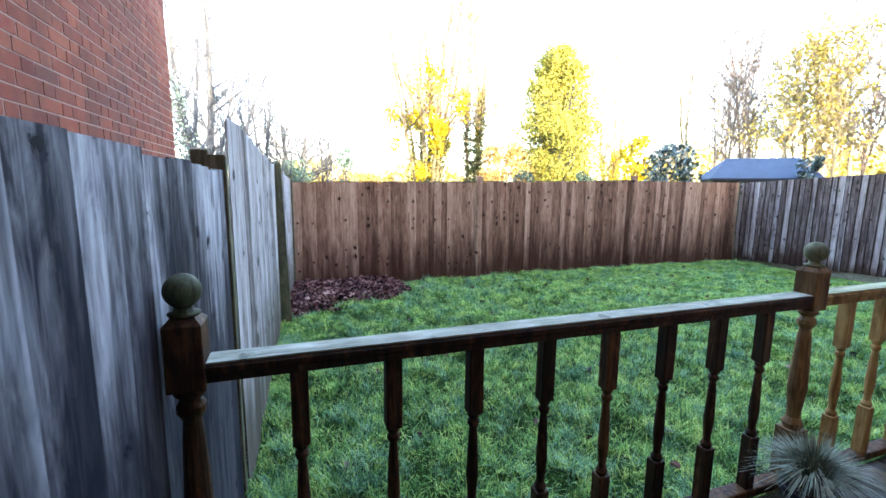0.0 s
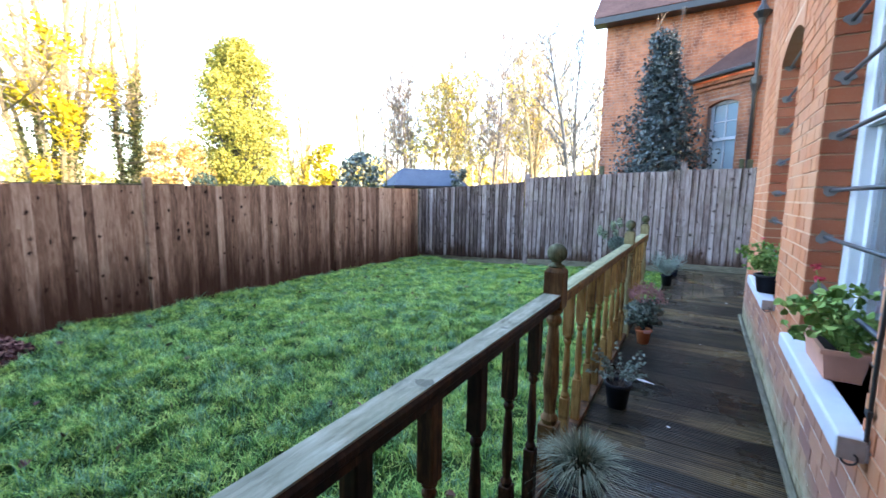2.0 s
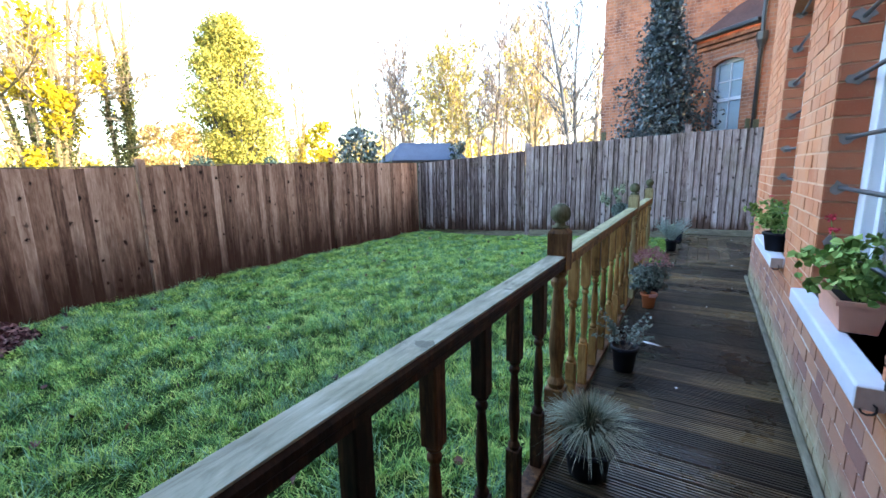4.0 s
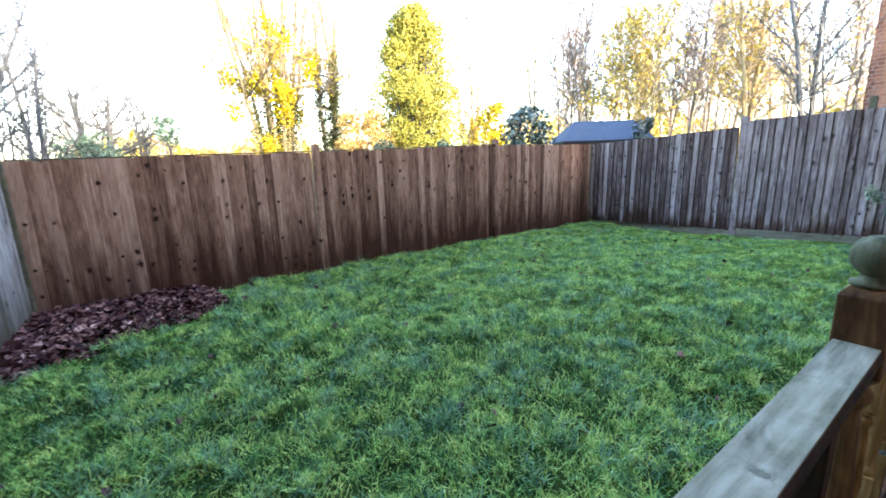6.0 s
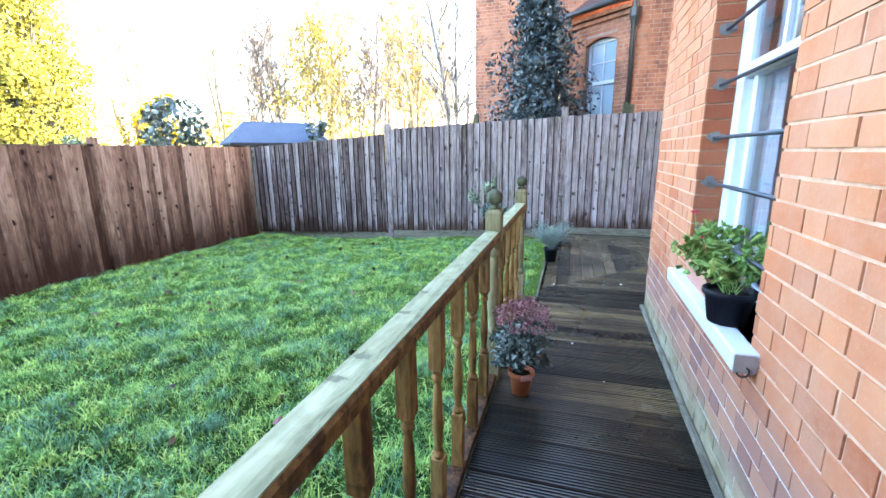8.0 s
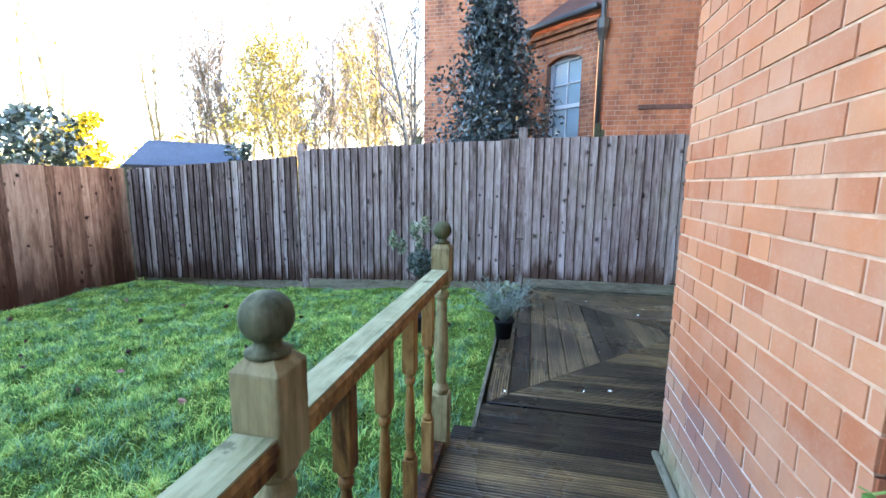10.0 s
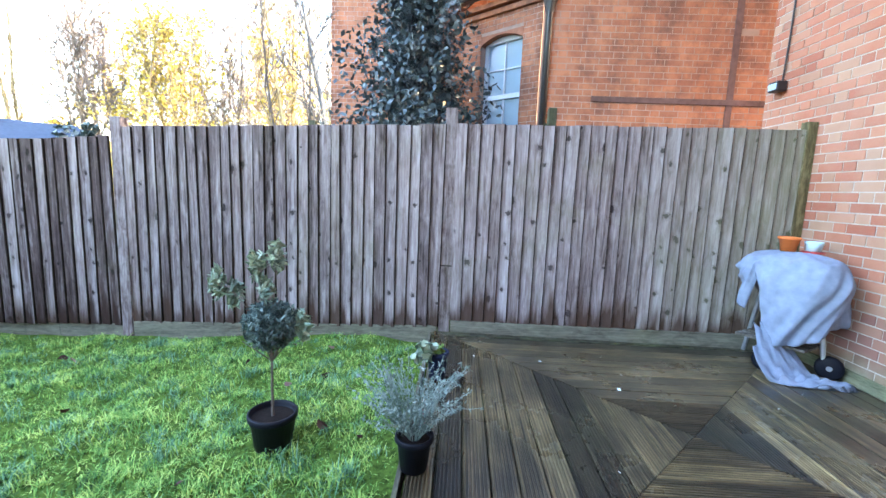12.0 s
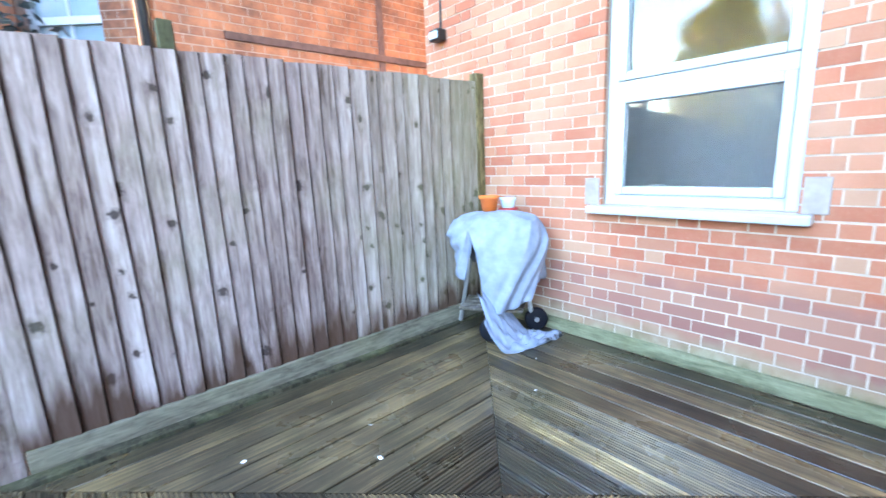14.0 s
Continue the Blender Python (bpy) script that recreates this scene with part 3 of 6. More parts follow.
# ------------------------------------------------------------ brick walls


def cut(a, b, holes):
    """The stretches of a..b outside the holes."""
    out = [(a, b)]
    for h0, h1 in holes:
        out = [s for p, q in out for s in ((p, min(q, h0)), (max(p, h1), q)) if s[1] - s[0] > 0.02]
    return out


def brick_rows(length, z0, z1, holes, seed):
    """Flemish bond: (start, end, bottom, top) of every brick, in the wall's own plane. holes: (s0, s1, z0, z1)."""
    rng = random.Random(seed)
    out, row, z = [], 0, z0
    while z < z1 - 0.03:
        s = -0.1125 - (0.0 if row % 2 else 0.16875)
        long = True
        gaps = [(a, b) for a, b, c, d in holes if z + 0.065 > c and z < d]
        while s < length:
            e = s + (0.215 if long else 0.1025)
            for p, q in cut(max(s, 0.0), min(e, length), gaps):
                if q - p > 0.025:
                    out.append((p, q, z, z + 0.065, q - p > 0.21))
            s, long = e + 0.01, not long
        z, row = z + 0.075, row + 1
    rng.shuffle(out)
    return out


CUBE = np.array([(0, 0, 0), (1, 0, 0), (1, 1, 0), (0, 1, 0), (0, 0, 1), (1, 0, 1), (1, 1, 1), (0, 1, 1)], float)
CUBE_Q = np.array([(0, 3, 2, 1), (4, 5, 6, 7), (0, 1, 5, 4), (1, 2, 6, 5), (2, 3, 7, 6), (3, 0, 4, 7)])


def lay_bricks(wall, origin, ang, rows, mat_one, mat_rest, single, seed):
    """Bricks on a wall whose face starts at origin and runs at angle ang (degrees), outward to its right. single(s, z): laid as a piece."""
    rng = np.random.default_rng(seed)
    m = pose(*origin, 0, 0, ang)
    ones, rest = [], []
    for r in rows:
        (ones if r[4] and single((r[0] + r[1]) / 2, r[2]) and len(ones) < 300 else rest).append(r)
    if ones:
        v = CUBE * (0.215, 0.03, 0.065) - (0, 0.004, 0)
        me = mesh_of("brick", v, [tuple(q) for q in CUBE_Q], mat_one)
        for p, q, z, _, _ in ones:
            put("brick", me, wall, m @ pose(p + rng.normal(0, 0.0012), rng.normal(0.0, 0.0010), z + rng.normal(0, 0.001), 0, 0, rng.normal(0, 0.25)))
    a = np.array([(p, q, z, t) for p, q, z, t, _ in rest])
    n = len(a)
    lo = np.stack([a[:, 0], -0.004 + rng.normal(0, 0.0010, n), a[:, 2]], -1)
    size = np.stack([a[:, 1] - a[:, 0], np.full(n, 0.03), a[:, 3] - a[:, 2]], -1)
    v = (lo[:, None] + CUBE[None] * size[:, None]).reshape(-1, 3)
    r3, t3 = np.array(m.to_3x3()), np.array(m.translation)
    v = v @ r3.T + t3
    q = (np.arange(n)[:, None, None] * 8 + CUBE_Q[None]).reshape(-1, 4)
    tagged(put("brickwork", big_mesh("brickwork", v, q, mat_rest), wall), kind="stuff")


def wall_slab(name, label, origin, ang, length, z0, z1, thick, holes, mat):
    """A wall with openings through it; its outer face runs from origin at angle ang."""
    bm = bmesh.new()
    holes = [(a - 0.006, b + 0.006, c, d) for a, b, c, d in holes]
    edges = sorted({0.0, length, *[v for h in holes for v in h[:2]]})
    for a, b in zip(edges, edges[1:]):
        mid = (a + b) / 2
        for p, q in cut(z0, z1, [(h[2], h[3]) for h in holes if h[0] < mid < h[1]]):
            box((a, 0, p), (b, thick, q), bm=bm)
    ob = part(name, bm, mat, None, "", pose(*origin, 0, 0, ang))
    return tagged(ob, label, "wall", kind="structure")


# the house beside the deck: garden wall with two sash windows and the open doorway
YA, YB, XC, XE = 0.295, -1.88, 5.84, 9.77
SILL_Z = 0.63
# the garden wall stands a degree out of line with the deck, turning about its corner
SKEW = Matrix.Translation((XC, 0.278, 0)) @ Matrix.Rotation(radians(-0.78), 4, "Z") @ Matrix.Translation((-XC, -YA, 0))
# s runs from x = XC to the left, so that the outward side faces the garden
A_HOLES = [(XC - x1, XC - x0, za, zb) for x0, x1, za, zb in ((1.85, 2.88, SILL_Z, 2.50), (3.74, 4.68, SILL_Z, 2.50), (-0.60, 0.90, 0.0, 2.15))]
wall_a = wall_slab("wall_north", "orange brick house wall with pale joints and a purple-brown foot", (XC, YA, 0), 180, 7.1, -0.6, 6.4, 0.30, A_HOLES, m_mortar)
wall_c = wall_slab("wall_return", "orange brick return wall of the house", (XC, YB, 0), 90, YA - YB - 0.34, -0.6, 6.4, 0.30, [], m_mortar)
B_HOLES = [(XE - 8.10, XE - 7.11, 0.93, 2.30)]
wall_b = wall_slab("wall_patio", "mixed red and buff brick wall with white joints", (XE, YB, 0), 180, XE - XC + 0.31, -0.6, 6.4, 0.30, B_HOLES, m_mortar_white)

# the rest of the house shell, unseen and added to shade the garden: end walls, back, floors, upper rooms and roof
def shell(name, label, lo, hi, mat, category="wall"):
    return tagged(part(name, box(lo, hi), mat), label, category, kind="structure")


shell("wall_west", "plain brick end wall of the house", (-1.6, -8.0, -0.6), (-1.29, YA, 6.4), m_mortar_dark)
shell("wall_south", "plain brick back wall of the house", (-1.6, -8.3, -0.6), (XE, -8.0, 6.4), m_mortar_dark)
shell("wall_east", "plain brick end wall of the house", (XE - 0.30, -8.0, -0.6), (XE, YB - 0.31, 6.4), m_mortar_dark)
shell("floor_inside", "dark room floor inside the house", (-1.29, -8.0, -0.10), (XE - 0.31, YB - 0.31, -0.002), m_plaster, "floor")
shell("floor_front", "dark room floor behind the sash windows", (-1.29, YB - 0.305, -0.10), (XC - 0.31, YA - 0.01, -0.002), m_plaster, "floor")
shell("ceiling", "plain ceiling of the rooms", (-1.29, -8.0, 2.75), (XE - 0.31, YB - 0.31, 2.90), m_plaster, "ceiling")
shell("ceiling_front", "plain ceiling behind the sash windows", (-1.29, YB - 0.305, 2.75), (XC - 0.31, YA - 0.31, 2.90), m_plaster, "ceiling")
shell("wall_partition", "plain partition wall inside the house", (-1.29, -3.2, 0.0), (XE - 0.31, -3.1, 2.75), m_plaster)
bm = bmesh.new()
rv = [bm.verts.new(p) for p in ((-1.9, 0.6, 6.4), (10.1, 0.6, 6.4), (10.1, -8.6, 6.4), (-1.9, -8.6, 6.4), (-1.9, -4.0, 9.6), (10.1, -4.0, 9.6))]
for f in ((0, 1, 5, 4), (2, 3, 4, 5), (1, 2, 5), (3, 0, 4), (3, 2, 1, 0)):
    bm.faces.new([rv[i] for i in f])
tagged(part("roof", bm, m_tile), "unseen clay tiled house roof that shades the garden", "roof", kind="structure")

# ------------------------------------------------------------ windows of the house


def sash_window(name, x0, x1, label, past):
    """White sliding sash set back in the wall, iron security bars, net curtain inside."""
    w = thing(name, label, "window", kind="structure")
    z0, z1, y = SILL_Z, 2.50, YA - 0.12
    rim_rng = random.Random(name)
    zm = 1.62
    for n, lo, hi in (("jamb", (x0, y - 0.09, z0), (x0 + 0.10, y, z1)), ("jamb", (x1 - 0.10, y - 0.09, z0), (x1, y, z1)),
                      ("head", (x0 + 0.10, y - 0.09, z1 - 0.09), (x1 - 0.10, y, z1))):
        part(n, box(lo, hi, 0.006), m_white, w)
    a, b = x0 + 0.10, x1 - 0.10
    lower, upper = y - 0.075, y - 0.035
    for zs, ze, yy, nm in ((z0 + 0.01, zm + 0.02, lower, "lower_sash"), (zm - 0.02, z1 - 0.09, upper, "upper_sash")):
        bm = bmesh.new()
        for lo, hi in (((a, yy, zs), (a + 0.05, yy + 0.035, ze)), ((b - 0.05, yy, zs), (b, yy + 0.035, ze)),
                       ((a + 0.05, yy, zs), (b - 0.05, yy + 0.035, zs + 0.055)), ((a + 0.05, yy, ze - 0.045), (b - 0.05, yy + 0.035, ze))):
            box(lo, hi, 0.004, bm)
        s = part(nm, bm, m_white, w)
        if nm == "upper_sash":
            mid = (a + b) / 2
            part("glazing_bar", box((mid - 0.012, yy + 0.004, zs + 0.055), (mid + 0.012, yy + 0.03, ze - 0.045)), m_white, s)
            part("glazing_bar", box((a + 0.05, yy + 0.005, (zs + ze) / 2 - 0.012), (b - 0.05, yy + 0.029, (zs + ze) / 2 + 0.012)), m_white, s)
        pane = part("pane", box((a + 0.05, yy + 0.012, zs + 0.05), (b - 0.05, yy + 0.018, ze - 0.04)), m_glass, s)
        pane.visible_shadow = False
    # folded net curtain hanging at one side
    verts, faces = [], []
    for i in range(15):
        cx = b - 0.02 - i * 0.009
        cy = y - 0.13 + 0.02 * math.sin(i * 1.35)
        verts += [(cx, cy, z0 + 0.02), (cx, cy + 0.006, z1 - 0.05)]
        if i:
            faces.append((2 * i - 2, 2 * i, 2 * i + 1, 2 * i - 1))
    me = mesh_of("curtain", verts, faces, m_curtain, True)
    put("curtain", me, w, None, "pale net curtain hanging in folds")
    sill = part("sill", box((x0 - 0.08, YA - 0.29, SILL_Z - 0.068), (x1 + past, YA + 0.075, SILL_Z), 0.008), m_stone_sill, w, "thick white-painted stone sill")
    part("sill_end", box((x0 - 0.086, YA + 0.012, SILL_Z - 0.066), (x0 - 0.081, YA + 0.073, SILL_Z - 0.003)), m_sill_end, sill)
    hook = [(x0 - 0.088, YA + 0.045 + 0.018 * math.cos(a), SILL_Z - 0.060 + 0.018 * math.sin(a), x0 - 0.088, YA + 0.045 + 0.018 * math.cos(a + 0.7), SILL_Z - 0.060 + 0.018 * math.sin(a + 0.7), 0.003, 0.003) for a in (2.0, 2.7, 3.4, 4.1, 4.8, 5.5)]
    put("hook", big_mesh("hook", *tubes(hook, 6), m_black), sill, None, "small black iron hook")
    for zb in (0.86, 1.11, 1.33, 1.58, 1.83, 2.08, 2.33):
        bar = part("security_bar", lathe([(0.009, -0.02), (0.009, x1 - x0 + 0.02)], 8, None, pose(x0, YA - 0.055, zb, 0, 90, 0)), m_iron, w, "", None, True)
        for xx, sgn in ((x0, 1), (x1, -1)):
            bm = bmesh.new()
            rim = [(rim_rng.uniform(0.022, 0.046), 0.6283 * k) for k in range(10)]
            f = bm.faces.new([bm.verts.new((xx, YA - 0.055 + r * math.cos(a), zb + 0.8 * r * math.sin(a))) for r, a in rim])
            ex = bmesh.ops.extrude_face_region(bm, geom=[f])
            bmesh.ops.translate(bm, vec=(sgn * rim_rng.uniform(0.005, 0.010), 0, 0), verts=[v for v in ex["geom"] if isinstance(v, bmesh.types.BMVert)])
            bmesh.ops.recalc_face_normals(bm, faces=bm.faces)
            part("cement_patch", bm, m_lead, bar)
    return w


def reveal_bricks(parent, x, sign, z0, z1, y0, y1, mat, seed):
    """The brick ends that line the side of an opening; sign: which way the face looks along x."""
    rng = random.Random(seed)
    bm = bmesh.new()
    z = 0.0
    while z < z1:
        if z + 0.065 > z0:
            d = rng.uniform(-0.0015, 0.0015) + 0.003
            a, b = sorted((x - sign * 0.02, x + sign * d))
            box((a, y0, max(z, z0)), (b, y1, z + 0.065), 0.0, bm)
        z += 0.075
    return tagged(part("reveal_brickwork", bm, mat, parent, "", parent.matrix_basis.inverted()), kind="stuff")


for _x0, _x1 in ((1.85, 2.88), (3.74, 4.68)):
    reveal_bricks(wall_a, _x0, 1, SILL_Z, 2.5, YA - 0.118, YA - 0.002, m_brick_reveal, 7)
    reveal_bricks(wall_a, _x1, -1, SILL_Z, 2.5, YA - 0.118, YA - 0.002, m_brick_reveal, 8)
win_a = sash_window("window_1", 1.85, 2.88, "white sash window with iron bars and net curtain", -0.01)
win_b = sash_window("window_2", 3.74, 4.68, "white sash window with iron bars and a painted sill", 0.08)


def patio_window():
    w = thing("window_3", "white plastic casement window with a top light", "window", kind="structure")
    x0, x1, z0, z1, y = 7.11, 8.10, 0.93, 2.30, YB - 0.05
    zt = 1.63
    bm = bmesh.new()
    for lo, hi in (((x0, y - 0.07, z0), (x0 + 0.065, y, z1)), ((x1 - 0.065, y - 0.07, z0), (x1, y, z1)), ((x0 + 0.065, y - 0.07, z0), (x1 - 0.065, y, z0 + 0.065)),
                   ((x0 + 0.065, y - 0.07, z1 - 0.065), (x1 - 0.065, y, z1)), ((x0 + 0.065, y - 0.07, zt - 0.04), (x1 - 0.065, y, zt + 0.04))):
        box(lo, hi, 0.006, bm)
    part("window_frame", bm, m_upvc, w)
    for za, zb in ((z0 + 0.065, zt - 0.04), (zt + 0.04, z1 - 0.065)):
        bm = bmesh.new()
        a, b = x0 + 0.065, x1 - 0.065
        for lo, hi in (((a, y - 0.05, za), (a + 0.05, y + 0.015, zb)), ((b - 0.05, y - 0.05, za), (b, y + 0.015, zb)), ((a + 0.05, y - 0.05, za), (b - 0.05, y + 0.015, za + 0.05)), ((a + 0.05, y - 0.05, zb - 0.05), (b - 0.05, y + 0.015, zb))):
            box(lo, hi, 0.008, bm)
        s = part("casement", bm, m_upvc, w)
        p = part("pane", box((a + 0.045, y - 0.03, za + 0.045), (b - 0.045, y - 0.022, zb - 0.045)), m_glass, s)
        p.visible_shadow = False
    part("window_sill", box((x0 - 0.06, YB - 0.10, z0 - 0.05), (x1 + 0.06, YB + 0.09, z0 - 0.002), 0.008), m_upvc, w)
    for sx in (x0 - 0.11, x1 + 0.01):
        part("sill_stone", box((sx, YB - 0.06, z0 - 0.002), (sx + 0.10, YB + 0.012, z0 + 0.17), 0.004), m_sill_end, w)


patio_window()
tagged(part("window_board", box((7.06, YB - 0.42, 0.90), (8.15, YB - 0.305, 0.93), 0.004), m_white), "white-painted window board inside the patio window", "window board", kind="structure")
for k, (x, r) in enumerate(((7.30, 0.030), (7.48, 0.045), (7.90, 0.052))):
    cup = thing("plant_pot", "small white pot on the inner window board", "pot", pose(x, YB - 0.36, 0.931))
    part("pot", lathe([(r * 0.6, 0.0), (r * 0.75, 0.0), (r, r * 1.8), (r * 1.04, r * 2.0), (r * 0.92, r * 2.0), (r * 0.6, 0.02)], 20), m_white, cup, "", None, True)

# ------------------------------------------------------------ neighbouring houses


def far_wall(name, parent, origin, ang, length, z0, z1, holes, mat, mortar, seed, thick=0.3):
    bm = bmesh.new()
    edges = sorted({0.0, length, *[v for h in holes for v in h[:2]]})
    for a, b in zip(edges, edges[1:]):
        mid = (a + b) / 2
        for p, q in cut(z0, z1, [(h[2], h[3]) for h in holes if h[0] < mid < h[1]]):
            box((a, 0, p), (b, thick, q), bm=bm)
    w = part(name, bm, mortar, parent, "", pose(*origin, 0, 0, ang))
    rows = brick_rows(length, max(z0, 0.9), z1 - 0.02, holes, seed)
    rng = np.random.default_rng(seed)
    a = np.array([(p, q, z, t) for p, q, z, t, _ in rows])
    n = len(a)
    lo = np.stack([a[:, 0], -0.003 + rng.normal(0, 0.0008, n), a[:, 2]], -1)
    size = np.stack([a[:, 1] - a[:, 0], np.full(n, 0.02), a[:, 3] - a[:, 2]], -1)
    v = (lo[:, None] + CUBE[None] * size[:, None]).reshape(-1, 3)
    q = (np.arange(n)[:, None, None] * 8 + CUBE_Q[None]).reshape(-1, 4)
    tagged(put("brickwork", big_mesh("brickwork", v, q, mat), w), kind="stuff")
    return w


left_house = thing("neighbouring_house", "red brick house side wall rising behind the grey fence", "house")
far_wall("wall", left_house, (-1.15, 0.45, 0), 90, 4.92, -0.6, 7.0, [], m_brick_red, m_mortar_pale, 21)
part("end_wall", box((-6.0, 5.07, -0.6), (-1.46, 5.36, 7.0)), m_mortar_dark, left_house)
part("roof", box((-6.2, 0.4, 7.0), (-0.95, 5.6, 7.25), 0.02), m_tile, left_house)

next_house = thing("neighbouring_house", "tall weathered orange brick house with a corner bay behind the fence", "house")
far_wall("wall", next_house, (13.1, 3.30, 0), -90, 3.9, -0.6, 6.0, [], m_brick_next, m_mortar_pale, 31)
far_wall("front_wall", next_house, (11.02, -0.05, 0), -90, 7.0, -0.6, 7.5, [], m_brick_next, m_mortar_pale, 32)
part("side_wall", box((11.33, -0.35, -0.6), (11.62, -0.052, 7.5)), m_mortar_dark, next_house)
part("gable_wall", box((13.41, 3.0, -0.6), (18.0, 3.28, 6.0)), m_mortar_dark, next_house)
part("bay_side_wall", box((12.55, 0.72, -0.6), (13.09, 1.0, 4.0)), m_mortar_dark, next_house)
# splayed bay with an arched sash window
BAY_A = math.degrees(math.atan2(-1.03, -0.90))
bay_l = math.hypot(0.90, 1.03)
bay = far_wall("bay_wall", next_house, (12.5, 1.0, 0), BAY_A, bay_l, -0.6, 4.0, [(0.33, 1.08, 1.2, 3.55)], m_brick_next, m_mortar_pale, 33, 0.25)
mb = pose(12.5, 1.0, 0, 0, 0, BAY_A)


def arch_fill(x0, x1, zs, rise, top, y0, y1):
    """The brick that closes a square head down to a shallow arch."""
    bm = bmesh.new()
    n = 12
    pts = [(x0 + (x1 - x0) * i / n, zs + rise * (1 - (2 * i / n - 1) ** 2)) for i in range(n + 1)] + [(x1, top), (x0, top)]
    f = bm.faces.new([bm.verts.new((x, y0, z)) for x, z in pts])
    ex = bmesh.ops.extrude_face_region(bm, geom=[f])
    bmesh.ops.translate(bm, vec=(0, y1 - y0, 0), verts=[v for v in ex["geom"] if isinstance(v, bmesh.types.BMVert)])
    return bm


part("arch", arch_fill(0.33, 1.08, 3.42, 0.10, 3.55, -0.004, 0.2), m_brick_next, next_house, "", mb)
bw = part("bay_window", box((0.34, 0.10, 1.2), (0.40, 0.17, 3.5), 0.004), m_white, next_house, "white arched sash window with blue sky in its panes", mb)
bm = bmesh.new()
for lo, hi in (((1.02, 0.10, 1.2), (1.08, 0.17, 3.5)), ((0.40, 0.10, 3.44), (1.02, 0.17, 3.54)), ((0.40, 0.11, 2.63), (1.02, 0.16, 2.70)), ((0.70, 0.115, 1.2), (0.72, 0.155, 3.45)), ((0.40, 0.116, 3.05), (0.70, 0.154, 3.07)), ((0.72, 0.116, 3.05), (1.02, 0.154, 3.07))):
    box(lo, hi, 0.003, bm)
part("sash_frame", bm, m_white, bw)
part("pane", box((0.38, 0.14, 1.2), (1.05, 0.147, 3.5)), m_sky_pane, bw)
# bay cornice, gutter and hipped tile roof
bm = bmesh.new()
for z, d in ((3.80, 0.05), (3.90, 0.09)):
    box((-0.08, -d, z), (bay_l + 0.05, 0.02, z + 0.07), 0.01, bm)
part("cornice", bm, m_brick_next, next_house, "", mb)
part("gutter", box((-0.2, -0.24, 4.02), (bay_l + 0.1, -0.10, 4.12), 0.03), m_black, next_house, "", mb)
bm = bmesh.new()
rv = [bm.verts.new(p) for p in ((11.40, -0.15, 4.10), (12.42, 1.14, 4.10), (13.2, 1.18, 4.10), (13.2, 0.2, 5.0), (11.75, -0.9, 5.0), (11.45, -0.9, 4.10))]
for f in ((0, 4, 3, 1), (1, 3, 2), (0, 5, 4), (0, 1, 2, 3, 4, 5)):
    try:
        bm.faces.new([rv[i] for i in f])
    except ValueError:
        pass
part("bay_roof", bm, m_tile, next_house)
# main eaves and tiled roof in courses
part("eaves_board", box((12.70, -0.6, 5.90), (13.08, 3.58, 6.055), 0.01), m_black, next_house)
for i in range(16):
    t = i * 0.20
    part("tile_course", box((0, -0.6, 0), (0.26, 3.6, 0.022), 0.004), m_tile, next_house, "", pose(12.72 + t * 0.72, 0, 6.06 + t * 0.69, 0, -44, 0))
part("roof_slope", box((0.0, -0.58, -0.06), (3.3, 3.56, -0.03)), m_tile, next_house, "", pose(12.76, 0, 6.06, 0, -43.7, 0))
pipe = part("downpipe", lathe([(0.042, 0.0), (0.042, 7.0)], 10, None, pose(11.0, -0.02, 0.3)), m_black, next_house, "black iron downpipe with a hopper head", None, True)
part("hopper", lathe([(0.05, 0), (0.075, 0.10), (0.095, 0.16), (0.10, 0.30), (0.085, 0.30)], 8, None, pose(11.0, -0.02, 3.42)), m_black, pipe)
part("hopper", lathe([(0.05, 0), (0.08, 0.12), (0.14, 0.20), (0.16, 0.24), (0.12, 0.26), (0.03, 0.42)], 8, None, pose(11.0, -0.02, 4.70)), m_black, pipe)
part("string_course", box((0.55, -0.02, 2.40), (6.9, 0.0, 2.47), 0.006), m_brick_soot, next_house, "", pose(11.02, -0.05, 0, 0, 0, -90))
part("wall_chase", box((2.18, -0.015, 0.9), (2.26, 0.0, 6.0), 0.004), m_brick_soot, next_house, "grey cemented pipe chase", pose(11.02, -0.05, 0, 0, 0, -90))

# ------------------------------------------------------------ fences


